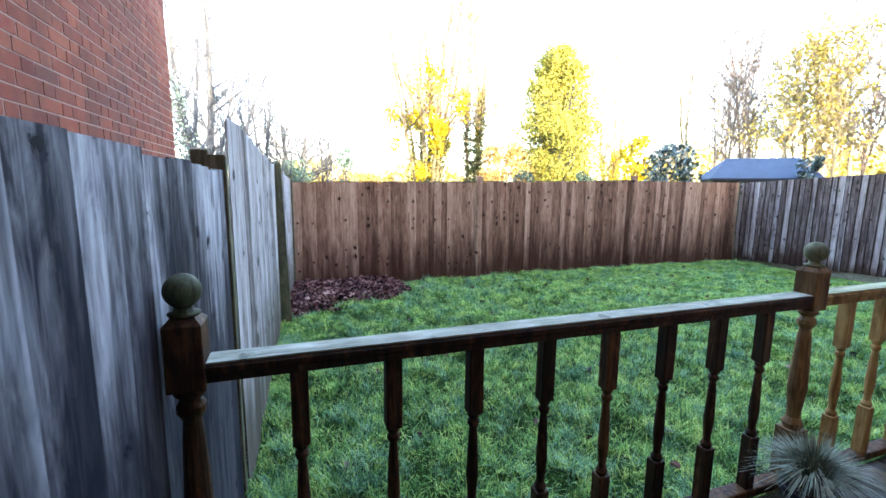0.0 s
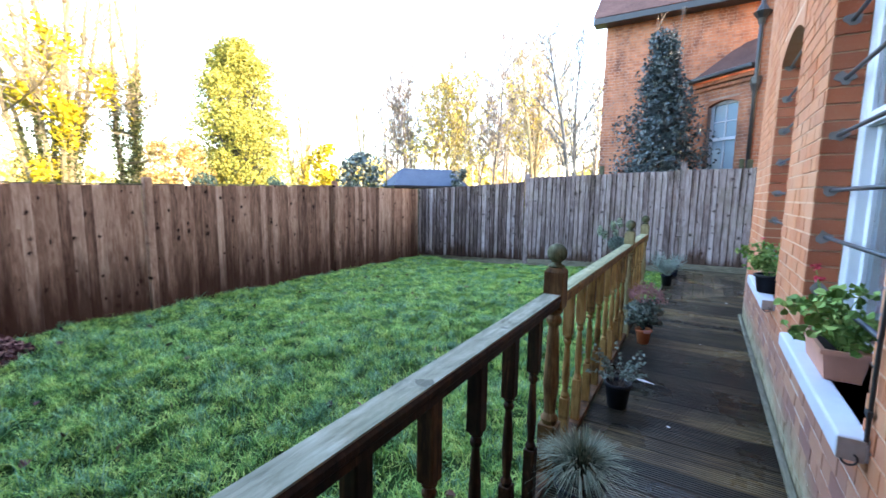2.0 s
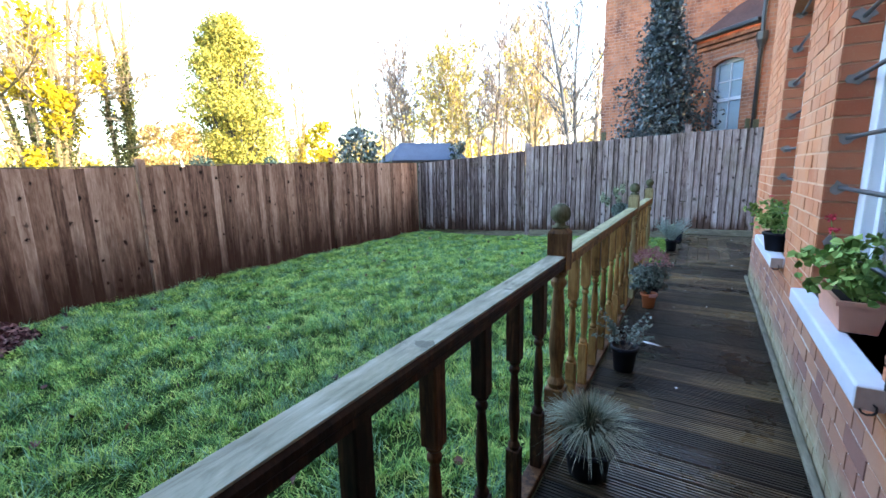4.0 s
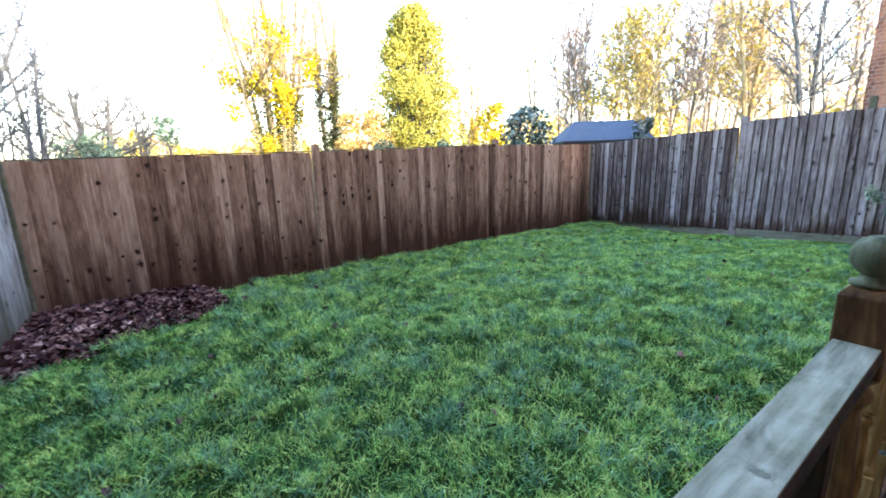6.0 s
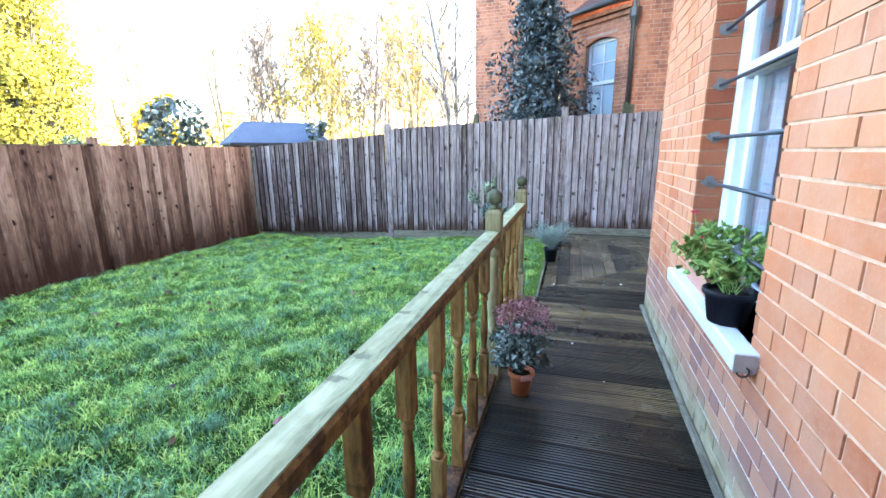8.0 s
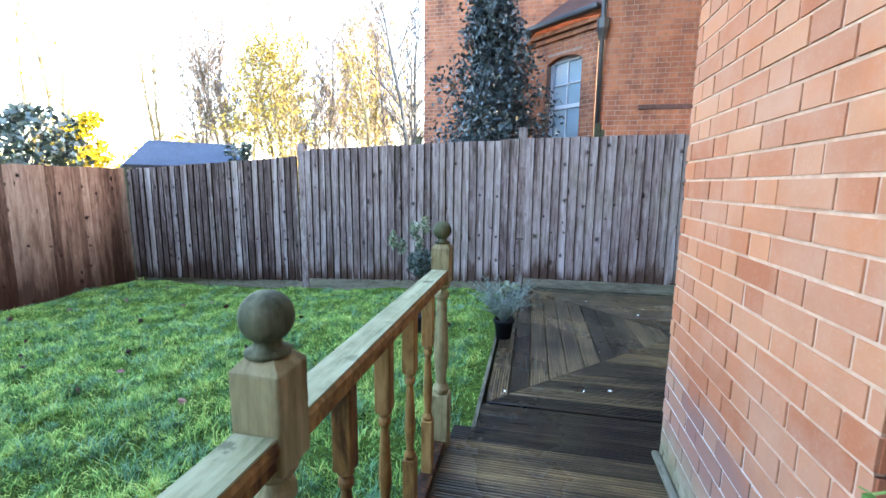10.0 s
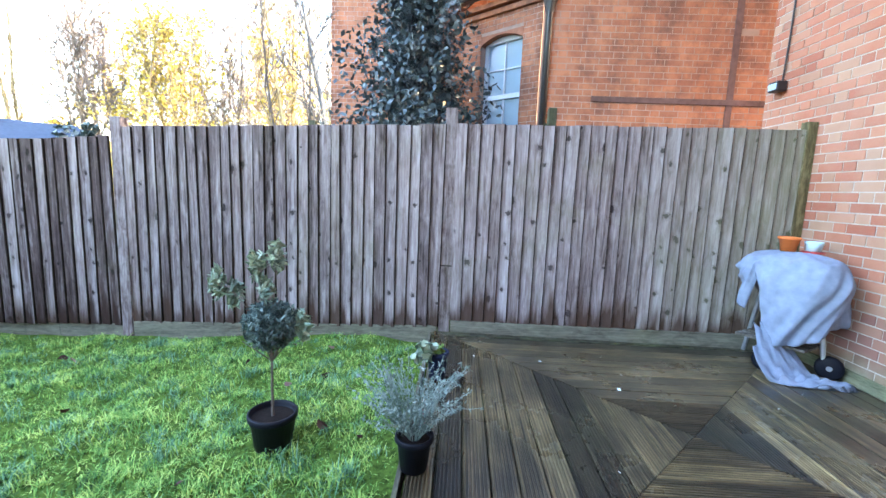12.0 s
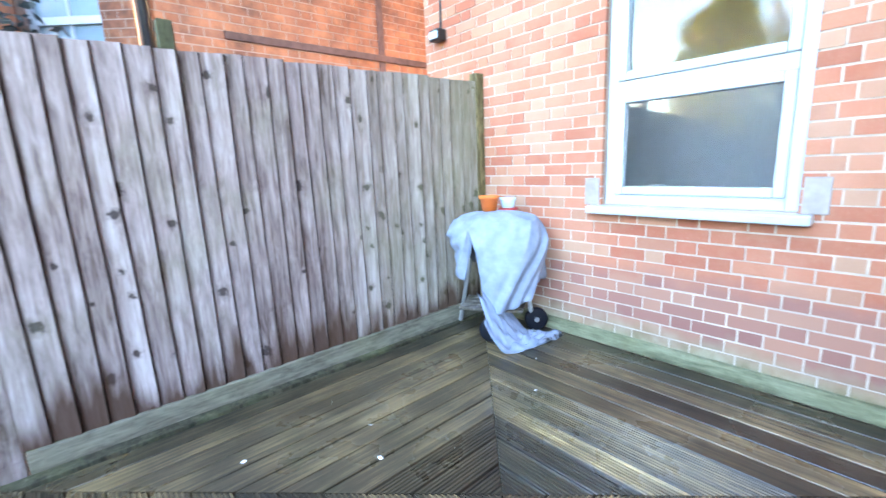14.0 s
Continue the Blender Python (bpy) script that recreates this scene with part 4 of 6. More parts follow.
def fence_run(fence, pts, pitch, mats, side, seed, thick=0.020, edge=None):
    """Feather-edge boards along a line. pts: rows of x, y, foot z, top z. side +1: the face is to the right of the run."""
    rng = random.Random(seed)
    w = pitch * 1.30
    protos = []
    for v in range(5):
        t0, t1 = thick * rng.uniform(0.85, 1.1), thick * 0.34
        verts = []
        n = 5
        bow = [rng.uniform(-0.002, 0.002) for _ in range(n + 1)]
        for i in range(n + 1):
            z, o = i / n, bow[i]
            verts += [(o, -0.35 * t0 * side, z), (w + o, 0.0, z), (w + o, -t1 * side, z), (o + 0.007, -1.3 * t0 * side, z), (o, -1.05 * t0 * side, z)]
        faces = [(0, 1, 2, 3, 4), tuple(5 * n + k for k in (4, 3, 2, 1, 0))]
        for i in range(n):
            for k in range(5):
                faces.append((5 * i + k, 5 * i + (k + 1) % 5, 5 * i + 5 + (k + 1) % 5, 5 * i + 5 + k))
        if side < 0:
            faces = [tuple(reversed(f)) for f in faces]
        protos.append((verts, faces))
    meshes = {}
    for (xa, ya, fa, ta), (xb, yb, fb, tb) in zip(pts, pts[1:]):
        length = math.hypot(xb - xa, yb - ya)
        ang = math.degrees(math.atan2(yb - ya, xb - xa))
        count = int(length / pitch)
        for i in range(count):
            f = (i + 0.5) / count
            x, y = xa + (xb - xa) * i / count, ya + (yb - ya) * i / count
            foot, top = fa + (fb - fa) * f + rng.uniform(-0.008, 0.004), ta + (tb - ta) * f + rng.uniform(-0.006, 0.006)
            mat = mats[0] if rng.random() > 0.12 or len(mats) == 1 else mats[1]
            key = (rng.randrange(5), mat.name)
            if key not in meshes:
                meshes[key] = mesh_of("board", *protos[key[0]], mat)
                # slot 1 colours the thick-edge sides, by default with the painted overlap shadow
                meshes[key].materials.append(edge or m_edge_shade)
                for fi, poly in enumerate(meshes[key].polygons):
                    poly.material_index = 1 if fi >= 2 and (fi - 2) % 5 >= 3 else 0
            b = put("board", meshes[key], fence, pose(x, y, foot, rng.uniform(-0.25, 0.25), rng.uniform(-0.5, 0.5), ang + rng.uniform(-0.5, 0.5)))
            b.scale = (1, 1, top - foot)


def fence_post(fence, x, y, z0, z1, ang=0.0, size=0.095, mat=None, rx=0.0, ry=0.0, label=""):
    bm = bmesh.new()
    h = size / 2
    box((-h, -h, 0), (h, h, z1 - z0), 0.006, bm)
    part("post", bm, mat, fence, label, pose(x, y, z0, rx, ry, ang))


back_fence = thing("fence", "brown feather-edge timber fence across the bottom of the lawn", "fence", kind="structure")
fence_run(back_fence, [(2.93, 6.86, -0.31, 1.36), (-0.02, 6.86, -0.30, 1.32)], 0.105, (m_fence_brown,), -1, 5, 0.013, m_fence_brown)
fence_run(back_fence, [(6.28, 6.93, -0.29, 1.43), (3.03, 6.86, -0.31, 1.36)], 0.105, (m_fence_brown,), -1, 6, 0.013, m_fence_brown)
fence_run(back_fence, [(9.10, 6.83, -0.25, 1.43), (6.36, 6.93, -0.29, 1.43)], 0.105, (m_fence_brown,), -1, 7, 0.013, m_fence_brown)
for x, y, z in ((2.98, 6.835, 1.46), (6.32, 6.90, 1.53)):
    fence_post(back_fence, x, y, -0.35, z, 0, 0.09, m_fence_brown)
part("capping_strip", box((0, -0.012, 0), (2.95, 0.03, 0.014), 0.003), m_fence_pale, back_fence, "", pose(0.0, 6.86, 1.325, 0, -0.75, 0))
part("capping_strip", box((0, -0.012, 0), (3.2, 0.03, 0.014), 0.003), m_fence_pale, back_fence, "", pose(3.05, 6.86, 1.367, 0, -1.2, 1.2))

right_fence = thing("fence", "silver-grey feather-edge fence with damp stained board feet", "fence", kind="structure")
fence_run(right_fence, [(9.21, 4.06, -0.12, 1.60), (9.12, 6.80, -0.20, 1.42)], 0.098, (m_fence_umber, m_fence_grey), -1, 8, 0.024)
fence_run(right_fence, [(9.18, 1.10, 0.03, 1.79), (9.215, 3.96, -0.10, 1.69)], 0.098, (m_fence_mid, m_fence_grey), -1, 9, 0.024)
fence_run(right_fence, [(9.13, -1.84, 0.12, 1.84), (9.18, 1.00, 0.09, 1.80)], 0.098, (m_fence_grey,), -1, 10, 0.024)
fence_post(right_fence, 9.24, 4.01, -0.3, 1.77, 0, 0.10, m_fence_mid)
fence_post(right_fence, 9.215, 1.05, -0.2, 1.93, 0, 0.10, m_fence_grey)
fence_post(right_fence, 9.32, 0.19, -0.3, 1.98, 0, 0.07, m_post_dark)
fence_post(right_fence, 9.135, -1.835, -0.1, 1.90, 0, 0.08, m_post_olive)
fence_post(right_fence, 9.15, 6.84, -0.3, 1.45, 0, 0.09, m_post_dark)
# gravel boards follow the fall of the board feet: start, end, top at each
for (xa, ya), (xb, yb), za, zb in (((9.20, 6.78), (9.19, 4.06), -0.192, -0.112), ((9.185, 3.95), (9.155, 1.11), -0.085, 0.040), ((9.135, 0.99), (9.09, -1.80), 0.092, 0.122)):
    ln = math.hypot(xb - xa, yb - ya)
    part("gravel_board", box((0, 0.0, -0.20), (ln, 0.03, 0.0), 0.004), m_gravel_board, right_fence, "algae-stained gravel board",
         pose(xa, ya, za, 0, -math.degrees(math.asin((zb - za) / ln)), math.degrees(math.atan2(yb - ya, xb - xa))))
part("foot_rail", box((9.06, -1.82, -0.05), (9.14, 1.14, -0.006), 0.004), m_post_dark, right_fence)

for px, py, top in ((10.6, 2.74, 2.03), (10.7, -0.04, 2.10)):
    stub = thing("garden_post", "weathered wooden post standing beyond the grey fence", "post", pose(px, py, -0.63))
    part("shaft", box((-0.045, -0.045, 0), (0.045, 0.045, top + 0.60), 0.006), m_post_dark, stub)

left_fence = thing("fence", "weathered grey vertical board fence along the side", "fence", kind="structure")
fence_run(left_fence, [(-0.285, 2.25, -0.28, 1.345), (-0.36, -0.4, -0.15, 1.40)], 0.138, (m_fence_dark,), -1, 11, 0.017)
fence_run(left_fence, [(-0.20, 5.10, -0.28, 1.49), (-0.26, 2.42, -0.26, 1.60)], 0.125, (m_fence_pale,), -1, 12, 0.016)
fence_run(left_fence, [(-0.05, 6.84, -0.28, 1.37), (-0.18, 5.22, -0.28, 1.44)], 0.125, (m_fence_pale,), -1, 13, 0.016)
fence_post(left_fence, -0.30, 2.31, -0.35, 1.42, 3, 0.085, m_post_dark)
fence_post(left_fence, -0.36, 2.30, -0.35, 1.44, 3, 0.07, m_post_dark)
fence_post(left_fence, -0.125, 5.16, -0.35, 1.52, 2, 0.12, m_post_dark, 0, -1.5, "mossy dark leaning post")
fence_post(left_fence, -0.06, 6.80, -0.35, 1.44, 2, 0.09, m_post_dark)

# ------------------------------------------------------------ deck
GROOVES = 7


def groove_profile(w, h):
    """Across the board: (offset, height) of a ridged top."""
    out, step = [], w / GROOVES
    for i in range(GROOVES):
        a = i * step
        out += [(a + 0.0025, h), (a + step * 0.50, h), (a + step * 0.56, h - 0.005), (a + step * 0.98, h - 0.005)]
    out[-1] = (w - 0.0025, h)
    return out


def deck_board(l0, r0, l1, r1, w, ridged=True):
    """A board along x, w wide in y; its ends run from l0 to l1 and from r0 to r1 across the width."""
    prof = groove_profile(w, 0.0) if ridged else [(0.002, 0.0), (w - 0.002, 0.0)]
    prof = [(0.0, -0.028), (0.0, -0.003)] + prof + [(w, -0.003), (w, -0.028)]
    verts = [(l0 + (l1 - l0) * y / w, y, z) for y, z in prof] + [(r0 + (r1 - r0) * y / w, y, z) for y, z in prof]
    n = len(prof)
    faces = [(i, n + i, n + i + 1, i + 1) for i in range(n - 1)] + [tuple(reversed(range(n, 2 * n))), tuple(range(n))]
    return verts, faces


deck = thing("deck", "dark wet grooved timber decking with mitred patio boards", "deck", kind="structure")
PITCH, BW = 0.1245, 0.1165
rngd = random.Random(17)
EDGE_A, EDGE_P = 1.27, 1.15
plank = mesh_of("deck_board", *deck_board(0, EDGE_A - YA + 0.055, 0, EDGE_A - YA + 0.055, BW), m_deck)
xx = -1.2
while xx < XC - PITCH:
    put("deck_board", plank, deck, pose(xx + BW, YA - 0.06, rngd.uniform(-0.0015, 0.0015), 0, 0, 90))
    xx += PITCH
wide = mesh_of("deck_board", *deck_board(0, EDGE_P - YB - 0.03, 0, EDGE_P - YB - 0.03, BW), m_deck)
while xx < 6.10:
    if xx < XC:
        put("deck_board", plank, deck, pose(xx + BW, YA - 0.06, 0, 0, 0, 90))
    else:
        put("deck_board", wide, deck, pose(xx + BW, YB + 0.025, 0, 0, 0, 90))
    xx += PITCH
# picture-frame patio: four mitred sets of boards round a centre
CX, CY = 7.65, -0.36
HALF = {0: EDGE_P - CY, 1: CX - xx, 2: CY - YB - 0.03, 3: 9.10 - CX}
for quarter, turn in ((0, 0), (1, 90), (2, 180), (3, 270)):
    d = 0.0
    while d + BW <= HALF[quarter] + 0.02:
        v, f = deck_board(-d + 0.003, d - 0.003, -(d + BW) + 0.003, d + BW - 0.003, BW, not (quarter == 3 and d > 0.3 or quarter == 2 and d > 0.7))
        put("deck_board", mesh_of("deck_board", v, f, m_deck), deck, pose(CX, CY, rngd.uniform(-0.001, 0.001), 0, 0, turn) @ pose(0, d, 0))
        d += PITCH
part("joists", box((-1.2, YB + 0.05, -0.25), (9.08, YA - 0.02, -0.06)), m_post_dark, deck)
part("joists", box((-1.2, YA + 0.02, -0.25), (9.08, EDGE_P - 0.03, -0.06)), m_post_dark, deck)
part("fascia_board", box((-0.25, EDGE_A - 0.0, -0.20), (5.8, EDGE_A + 0.022, -0.032), 0.003), m_post_dark, deck)
part("fascia_board", box((5.8, EDGE_P, -0.20), (9.10, EDGE_P + 0.022, -0.004), 0.003), m_gravel_board, deck)
part("edging_board", box((XC + 0.35, YB + 0.012, 0.003), (9.08, YB + 0.04, 0.095), 0.005), m_edging, deck, "pale green-stained edging board at the wall foot")
part("edging_board", box((0.95, YA + 0.006, 0.003), (XC, YA + 0.040, 0.030), 0.010), m_gravel_board, deck, "", SKEW)

# ------------------------------------------------------------ balustrade
RAIL_Y, RAIL_TOP = 1.30, 0.866


def turned(square, pieces, mat_h):
    """A post or spindle: square blocks (z0, z1) with turned lengths between, in one mesh."""
    bm = bmesh.new()
    h = square / 2
    for kind, a, b in pieces:
        if kind == "block":
            box((-h, -h, a), (h, h, b), 0.004, bm)
        else:
            lathe([(r * h, a + (b - a) * z) for r, z in kind], 16, bm)
    return bm


SPINDLE_LOW = [(0.75, 0.0), (0.95, 0.05), (0.6, 0.10), (0.62, 0.16), (0.85, 0.35), (0.80, 0.45), (0.62, 0.75), (0.50, 0.84), (0.80, 0.88), (0.80, 0.91), (0.55, 0.94), (0.9, 0.97), (0.7, 1.0)]
rail = thing("balustrade", "stained timber balustrade with turned spindles and ball-topped posts", "railing")


def newel(x, wood):
    p = put("newel_post", None, rail, pose(x, RAIL_Y, 0))
    bm = turned(0.084, [("block", -0.2, 0.26), (SPINDLE_LOW, 0.258, 0.80), ("block", 0.798, 0.962)], 0)
    bmesh.ops.create_cone(bm, cap_ends=True, segments=4, radius1=0.059, radius2=0.034, depth=0.020, matrix=pose(0, 0, 0.972, 0, 0, 45))
    part("shaft", bm, wood, p)
    prof = [(0.034, 0.980), (0.036, 0.987), (0.022, 0.992), (0.021, 0.999)]
    prof += [(0.042 * math.sin(a), 1.040 - 0.042 * math.cos(a)) for a in [0.45 + i * 0.19 for i in range(15)]]
    part("ball_finial", lathe(prof, 24), m_cap, p, "green-tinged weathered wooden ball", None, True)


def spindle_mesh(wood):
    bm = turned(0.046, [("block", 0.035, 0.27), (SPINDLE_LOW, 0.268, 0.60), ("block", 0.598, RAIL_TOP - 0.045)], 0)
    me = bpy.data.meshes.new("spindle")
    bm.to_mesh(me)
    bm.free()
    me.materials.append(wood)
    return me


POSTS = (-0.235, 2.055, 4.42, 5.72)
for x in POSTS:
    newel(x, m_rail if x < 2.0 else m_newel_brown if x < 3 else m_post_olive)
# near bay uses the wood with shade in its colour, later bays the honey wood
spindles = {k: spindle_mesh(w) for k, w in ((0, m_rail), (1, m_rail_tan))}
for (a, b), count in zip(zip(POSTS, POSTS[1:]), (8, 8, 4)):
    for i in range(count):
        put("spindle", spindles[int(a > 2.0)], rail, pose(a + (b - a) * (i + 1) / (count + 1), RAIL_Y, 0, 0, 0, random.uniform(-2, 2)))
    # moulded handrail with a weathered top
    prof = [(-0.034, -0.048), (-0.034, -0.030), (-0.040, -0.022), (-0.041, -0.008), (-0.034, 0.0), (0.034, 0.0), (0.041, -0.008), (0.040, -0.022), (0.034, -0.030), (0.034, -0.048)]
    n, x0, x1 = len(prof), a + 0.044, b - 0.044
    verts = [(x0, y, z - 0.004) for y, z in prof] + [(x1, y, z - 0.004) for y, z in prof]
    faces = [(i, (i + 1) % n, n + (i + 1) % n, n + i) for i in range(n)] + [tuple(reversed(range(n))), tuple(range(n, 2 * n))]
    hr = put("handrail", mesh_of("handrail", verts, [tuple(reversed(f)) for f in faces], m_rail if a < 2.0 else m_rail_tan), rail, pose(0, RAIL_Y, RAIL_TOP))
    part("handrail_top", box((x0, -0.036, -0.004), (x1, 0.036, 0.001), 0.001), m_rail_top if a < 2.0 else m_rail_top_green, hr, "pale green weathered top of the rail")
    part("base_rail", box((x0, -0.032, 0.0), (x1, 0.032, 0.036), 0.006), m_rail, rail, "", pose(0, RAIL_Y, 0))

# ------------------------------------------------------------ trees and distance


def bough(rng, segs, tips, p, d, length, r, level, depth, thin, fork, curl):
    """A limb that bends as it goes and throws off lesser ones."""
    n = 4 if level == 1 else 3
    for i in range(n):
        d = (d + Vector((rng.gauss(0, 0.13), rng.gauss(0, 0.13), rng.gauss(0, 0.09) + curl))).normalized()
        q = p + d * (length / n)
        r1 = max(thin * (0.8 if level > 1 else 1.0), r * 0.78)
        segs.append((*p, *q, r, r1))
        p, r = q, r1
        tips.append(p)
        if level <= depth:
            for _ in range(fork if level == 1 else rng.randint(1, fork)):
                side = Vector((rng.gauss(0, 1), rng.gauss(0, 1), rng.gauss(0, 0.6))).normalized()
                bough(rng, segs, tips, p, (d * 0.72 + side * 0.62 + Vector((0, 0, 0.14))).normalized(), length * rng.uniform(0.30, 0.56) * (1 - 0.12 * i), max(thin * 0.85, r * 0.6), level + 1, depth, thin, fork, curl)


def upright(rng, base, height, radius, lean, first, boughs, reach, rise, thin, depth, fork, curl):
    """A tapering stem that runs to the top, with limbs all the way up. Returns stem, limbs and twig places."""
    p, d, n = Vector(base), Vector((lean[0], lean[1], 1)).normalized(), 10
    stem, segs, tips, nodes = [], [], [], []
    for i in range(n):
        f = (i + 1) / n
        q = p + d * (height / n)
        r0, r1 = radius * (1 - i / n) ** 0.65, max(thin, radius * (1 - f) ** 0.65)
        stem.append((*p, *q, max(thin, r0), r1))
        nodes.append((p.copy(), q.copy(), r0))
        p = q
        d = (d + Vector((rng.gauss(0, 0.045), rng.gauss(0, 0.045), 0.03))).normalized()
    turn = rng.uniform(0, 6.283)
    for k in range(boughs):
        f = first + (0.98 - first) * (k + rng.random()) / boughs
        a, b, r = nodes[min(n - 1, int(f * n))]
        turn += 2.4 + rng.gauss(0, 0.4)
        up = radians(rise + rng.gauss(0, 9) + 14 * f)
        way = Vector((math.cos(turn) * math.cos(up), math.sin(turn) * math.cos(up), math.sin(up)))
        bough(rng, segs, tips, a + (b - a) * (f * n % 1.0), way, reach * height * (1.12 - 0.72 * f) * rng.uniform(0.6, 1.2), max(thin, r * 0.5), 1, depth, thin, fork, curl)
    return stem, segs, tips


def tree(label, place, height, radius, seed, bark, trunks=1, fan=0.06, first=0.25, boughs=22, reach=0.2, rise=42, thin=0.013, depth=2, fork=2, curl=0.05,
         leaf=None, leaf_count=0, leaf_size=0.12, zone=(0.0, 99.0), haze=0.3, gold=0, low_limbs=0, ivy=0.0, ivy_mat=None, ivy_wide=0.4):
    """A bare winter tree of one or more stems, with leaves left in a zone of heights, bright clumps on the stems and ivy at the foot."""
    rng, nrng = random.Random(seed), np.random.default_rng(seed)
    thin = max(thin, 0.0006 * math.hypot(*place))
    t = thing("tree", label, "tree")
    limbs, tips, low = [], [], []
    for i in range(trunks):
        a = i * 2.4 + rng.uniform(-0.3, 0.3)
        off, out = 0.13 * (trunks - 1) ** 0.5, fan * (rng.uniform(0.3, 1.0) if trunks > 1 else rng.gauss(0, 1))
        stem, segs, ends = upright(rng, (place[0] + off * math.cos(a), place[1] + off * math.sin(a), -0.7), height * rng.uniform(0.86, 1.05), radius, (out * math.cos(a), out * math.sin(a)), first, boughs, reach, rise, thin, depth, fork, curl)
        put("trunk", big_mesh("trunk", *tubes(stem, 7), bark), t)
        limbs += segs
        tips += ends
        low += stem
    for i in range(low_limbs):
        a, s = i * 6.283 / low_limbs + rng.uniform(-0.3, 0.3), rng.choice([s for s in low if 1.5 < s[2] < 7.0])
        bough(rng, limbs, tips, Vector(s[:3]), Vector((math.cos(a), math.sin(a), 0.12)).normalized(), height * 0.32, radius * 0.42, 1, depth, thin, fork, 0.04)
    tagged(put("branch", big_mesh("branch", *tubes(limbs, 3), bark), t), kind="stuff")
    if leaf_count:
        pts = np.array([p[:] for p in tips if zone[0] < p.z < zone[1]])
        c = pts[nrng.integers(0, len(pts), leaf_count)] + nrng.normal(0, haze, (leaf_count, 3))
        put("crown", big_mesh("crown", *leaf_cloud(c, leaf_size, nrng), leaf), t)
    if gold:
        hubs = np.array([rng.choice([s for s in low if zone[0] < s[2] < zone[1]])[:3] for _ in range(24)]) + nrng.normal(0, 1, (24, 3)) * (0.75, 0.75, 0.9)
        c = hubs[nrng.integers(0, len(hubs), gold)] + nrng.normal(0, 1, (gold, 3)) * (0.26, 0.26, 0.36)
        put("crown", big_mesh("crown", *leaf_cloud(c, 0.165, nrng), leaf), t, None, "clumps of vivid yellow leaves")
    if ivy:
        feet = np.array([s for s in low if s[2] < ivy])
        k = nrng.integers(0, len(feet), int(1500 * ivy))
        f = nrng.random(len(k))[:, None]
        c = feet[k, :3] + (feet[k, 3:6] - feet[k, :3]) * f
        c += nrng.normal(0, 1, c.shape) * ivy_wide * (1.0 - 0.55 * np.clip(c[:, 2:3] / ivy, 0, 1))
        put("ivy", big_mesh("ivy", *leaf_cloud(c, 0.10, nrng), ivy_mat or m_leaf_ivy), t, None, "clinging ivy up the trunk")
    return t


def lobes(rng, place, rx, ry, z0, z1, count, taper=0.0):
    """Centres and radii of the uneven clumps that make up a crown."""
    out = []
    for _ in range(count):
        u = rng.random()
        z = z0 + (z1 - z0) * u
        k = math.sin(math.pi * min(1, max(0.12, u * 0.88 + 0.08))) ** 0.42 * (1 - taper * u)
        a, r = rng.uniform(0, 6.283), rng.uniform(0.25, 0.85)
        out.append((place[0] + rx * k * r * math.cos(a), place[1] + ry * k * r * math.sin(a), z, rng.uniform(0.22, 0.5) * min(rx, ry) * (1 - 0.6 * taper * u)))
    return out


def bush(name, label, category, place, rx, ry, z0, z1, mat, count, size, seed, clumps=26, stem=0.05, bark=None, long=1.6, taper=0.0):
    """A leafy mass: many leaves over uneven clumps, with stems inside."""
    rng, nrng = random.Random(seed), np.random.default_rng(seed)
    t = thing(name, label, category)
    ls = lobes(rng, place, rx, ry, z0, z1, clumps, taper)
    pts = []
    for x, y, z, r in ls:
        n = max(6, count // clumps)
        d = nrng.normal(size=(n, 3))
        d /= np.linalg.norm(d, axis=1)[:, None]
        pts.append(np.array((x, y, z)) + d * (r * nrng.uniform(0.45, 1.08, n) ** 0.6)[:, None] * (1, 1, 0.9))
    v, q = leaf_cloud(np.concatenate(pts), size, nrng, 0.0, long)
    put("crown", big_mesh("crown", v, q, mat), t)
    segs = [(place[0], place[1], -0.7, place[0], place[1], z0 + (z1 - z0) * 0.6, stem, stem * 0.5)]
    for x, y, z, r in ls:
        h = z0 + (z - z0) * rng.uniform(0.1, 0.6)
        segs.append((place[0], place[1], max(-0.2, h), x, y, z, stem * 0.4, stem * 0.12))
    v, q = tubes(segs, 5)
    put("trunk", big_mesh("trunk", v, q, bark or m_bark_dark), t)
    return t


def at(az, dist):
    return (0.03 + dist * math.sin(radians(az)), 0.16 + dist * math.cos(radians(az)))


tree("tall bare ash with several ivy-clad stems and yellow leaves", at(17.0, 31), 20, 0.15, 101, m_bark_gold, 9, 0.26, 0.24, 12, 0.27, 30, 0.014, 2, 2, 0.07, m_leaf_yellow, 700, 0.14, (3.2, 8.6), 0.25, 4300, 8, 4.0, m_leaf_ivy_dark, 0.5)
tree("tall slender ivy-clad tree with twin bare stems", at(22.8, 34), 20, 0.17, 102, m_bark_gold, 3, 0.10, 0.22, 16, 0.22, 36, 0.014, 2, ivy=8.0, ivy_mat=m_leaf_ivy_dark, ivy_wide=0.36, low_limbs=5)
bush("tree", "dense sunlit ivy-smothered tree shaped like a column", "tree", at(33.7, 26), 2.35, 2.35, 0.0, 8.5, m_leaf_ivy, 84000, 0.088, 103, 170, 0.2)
bush("shrub", "russet-leaved shrub in low sun", "shrub", at(27.0, 24), 1.75, 1.4, 0.0, 3.5, m_leaf_orange, 15000, 0.085, 104, 30)
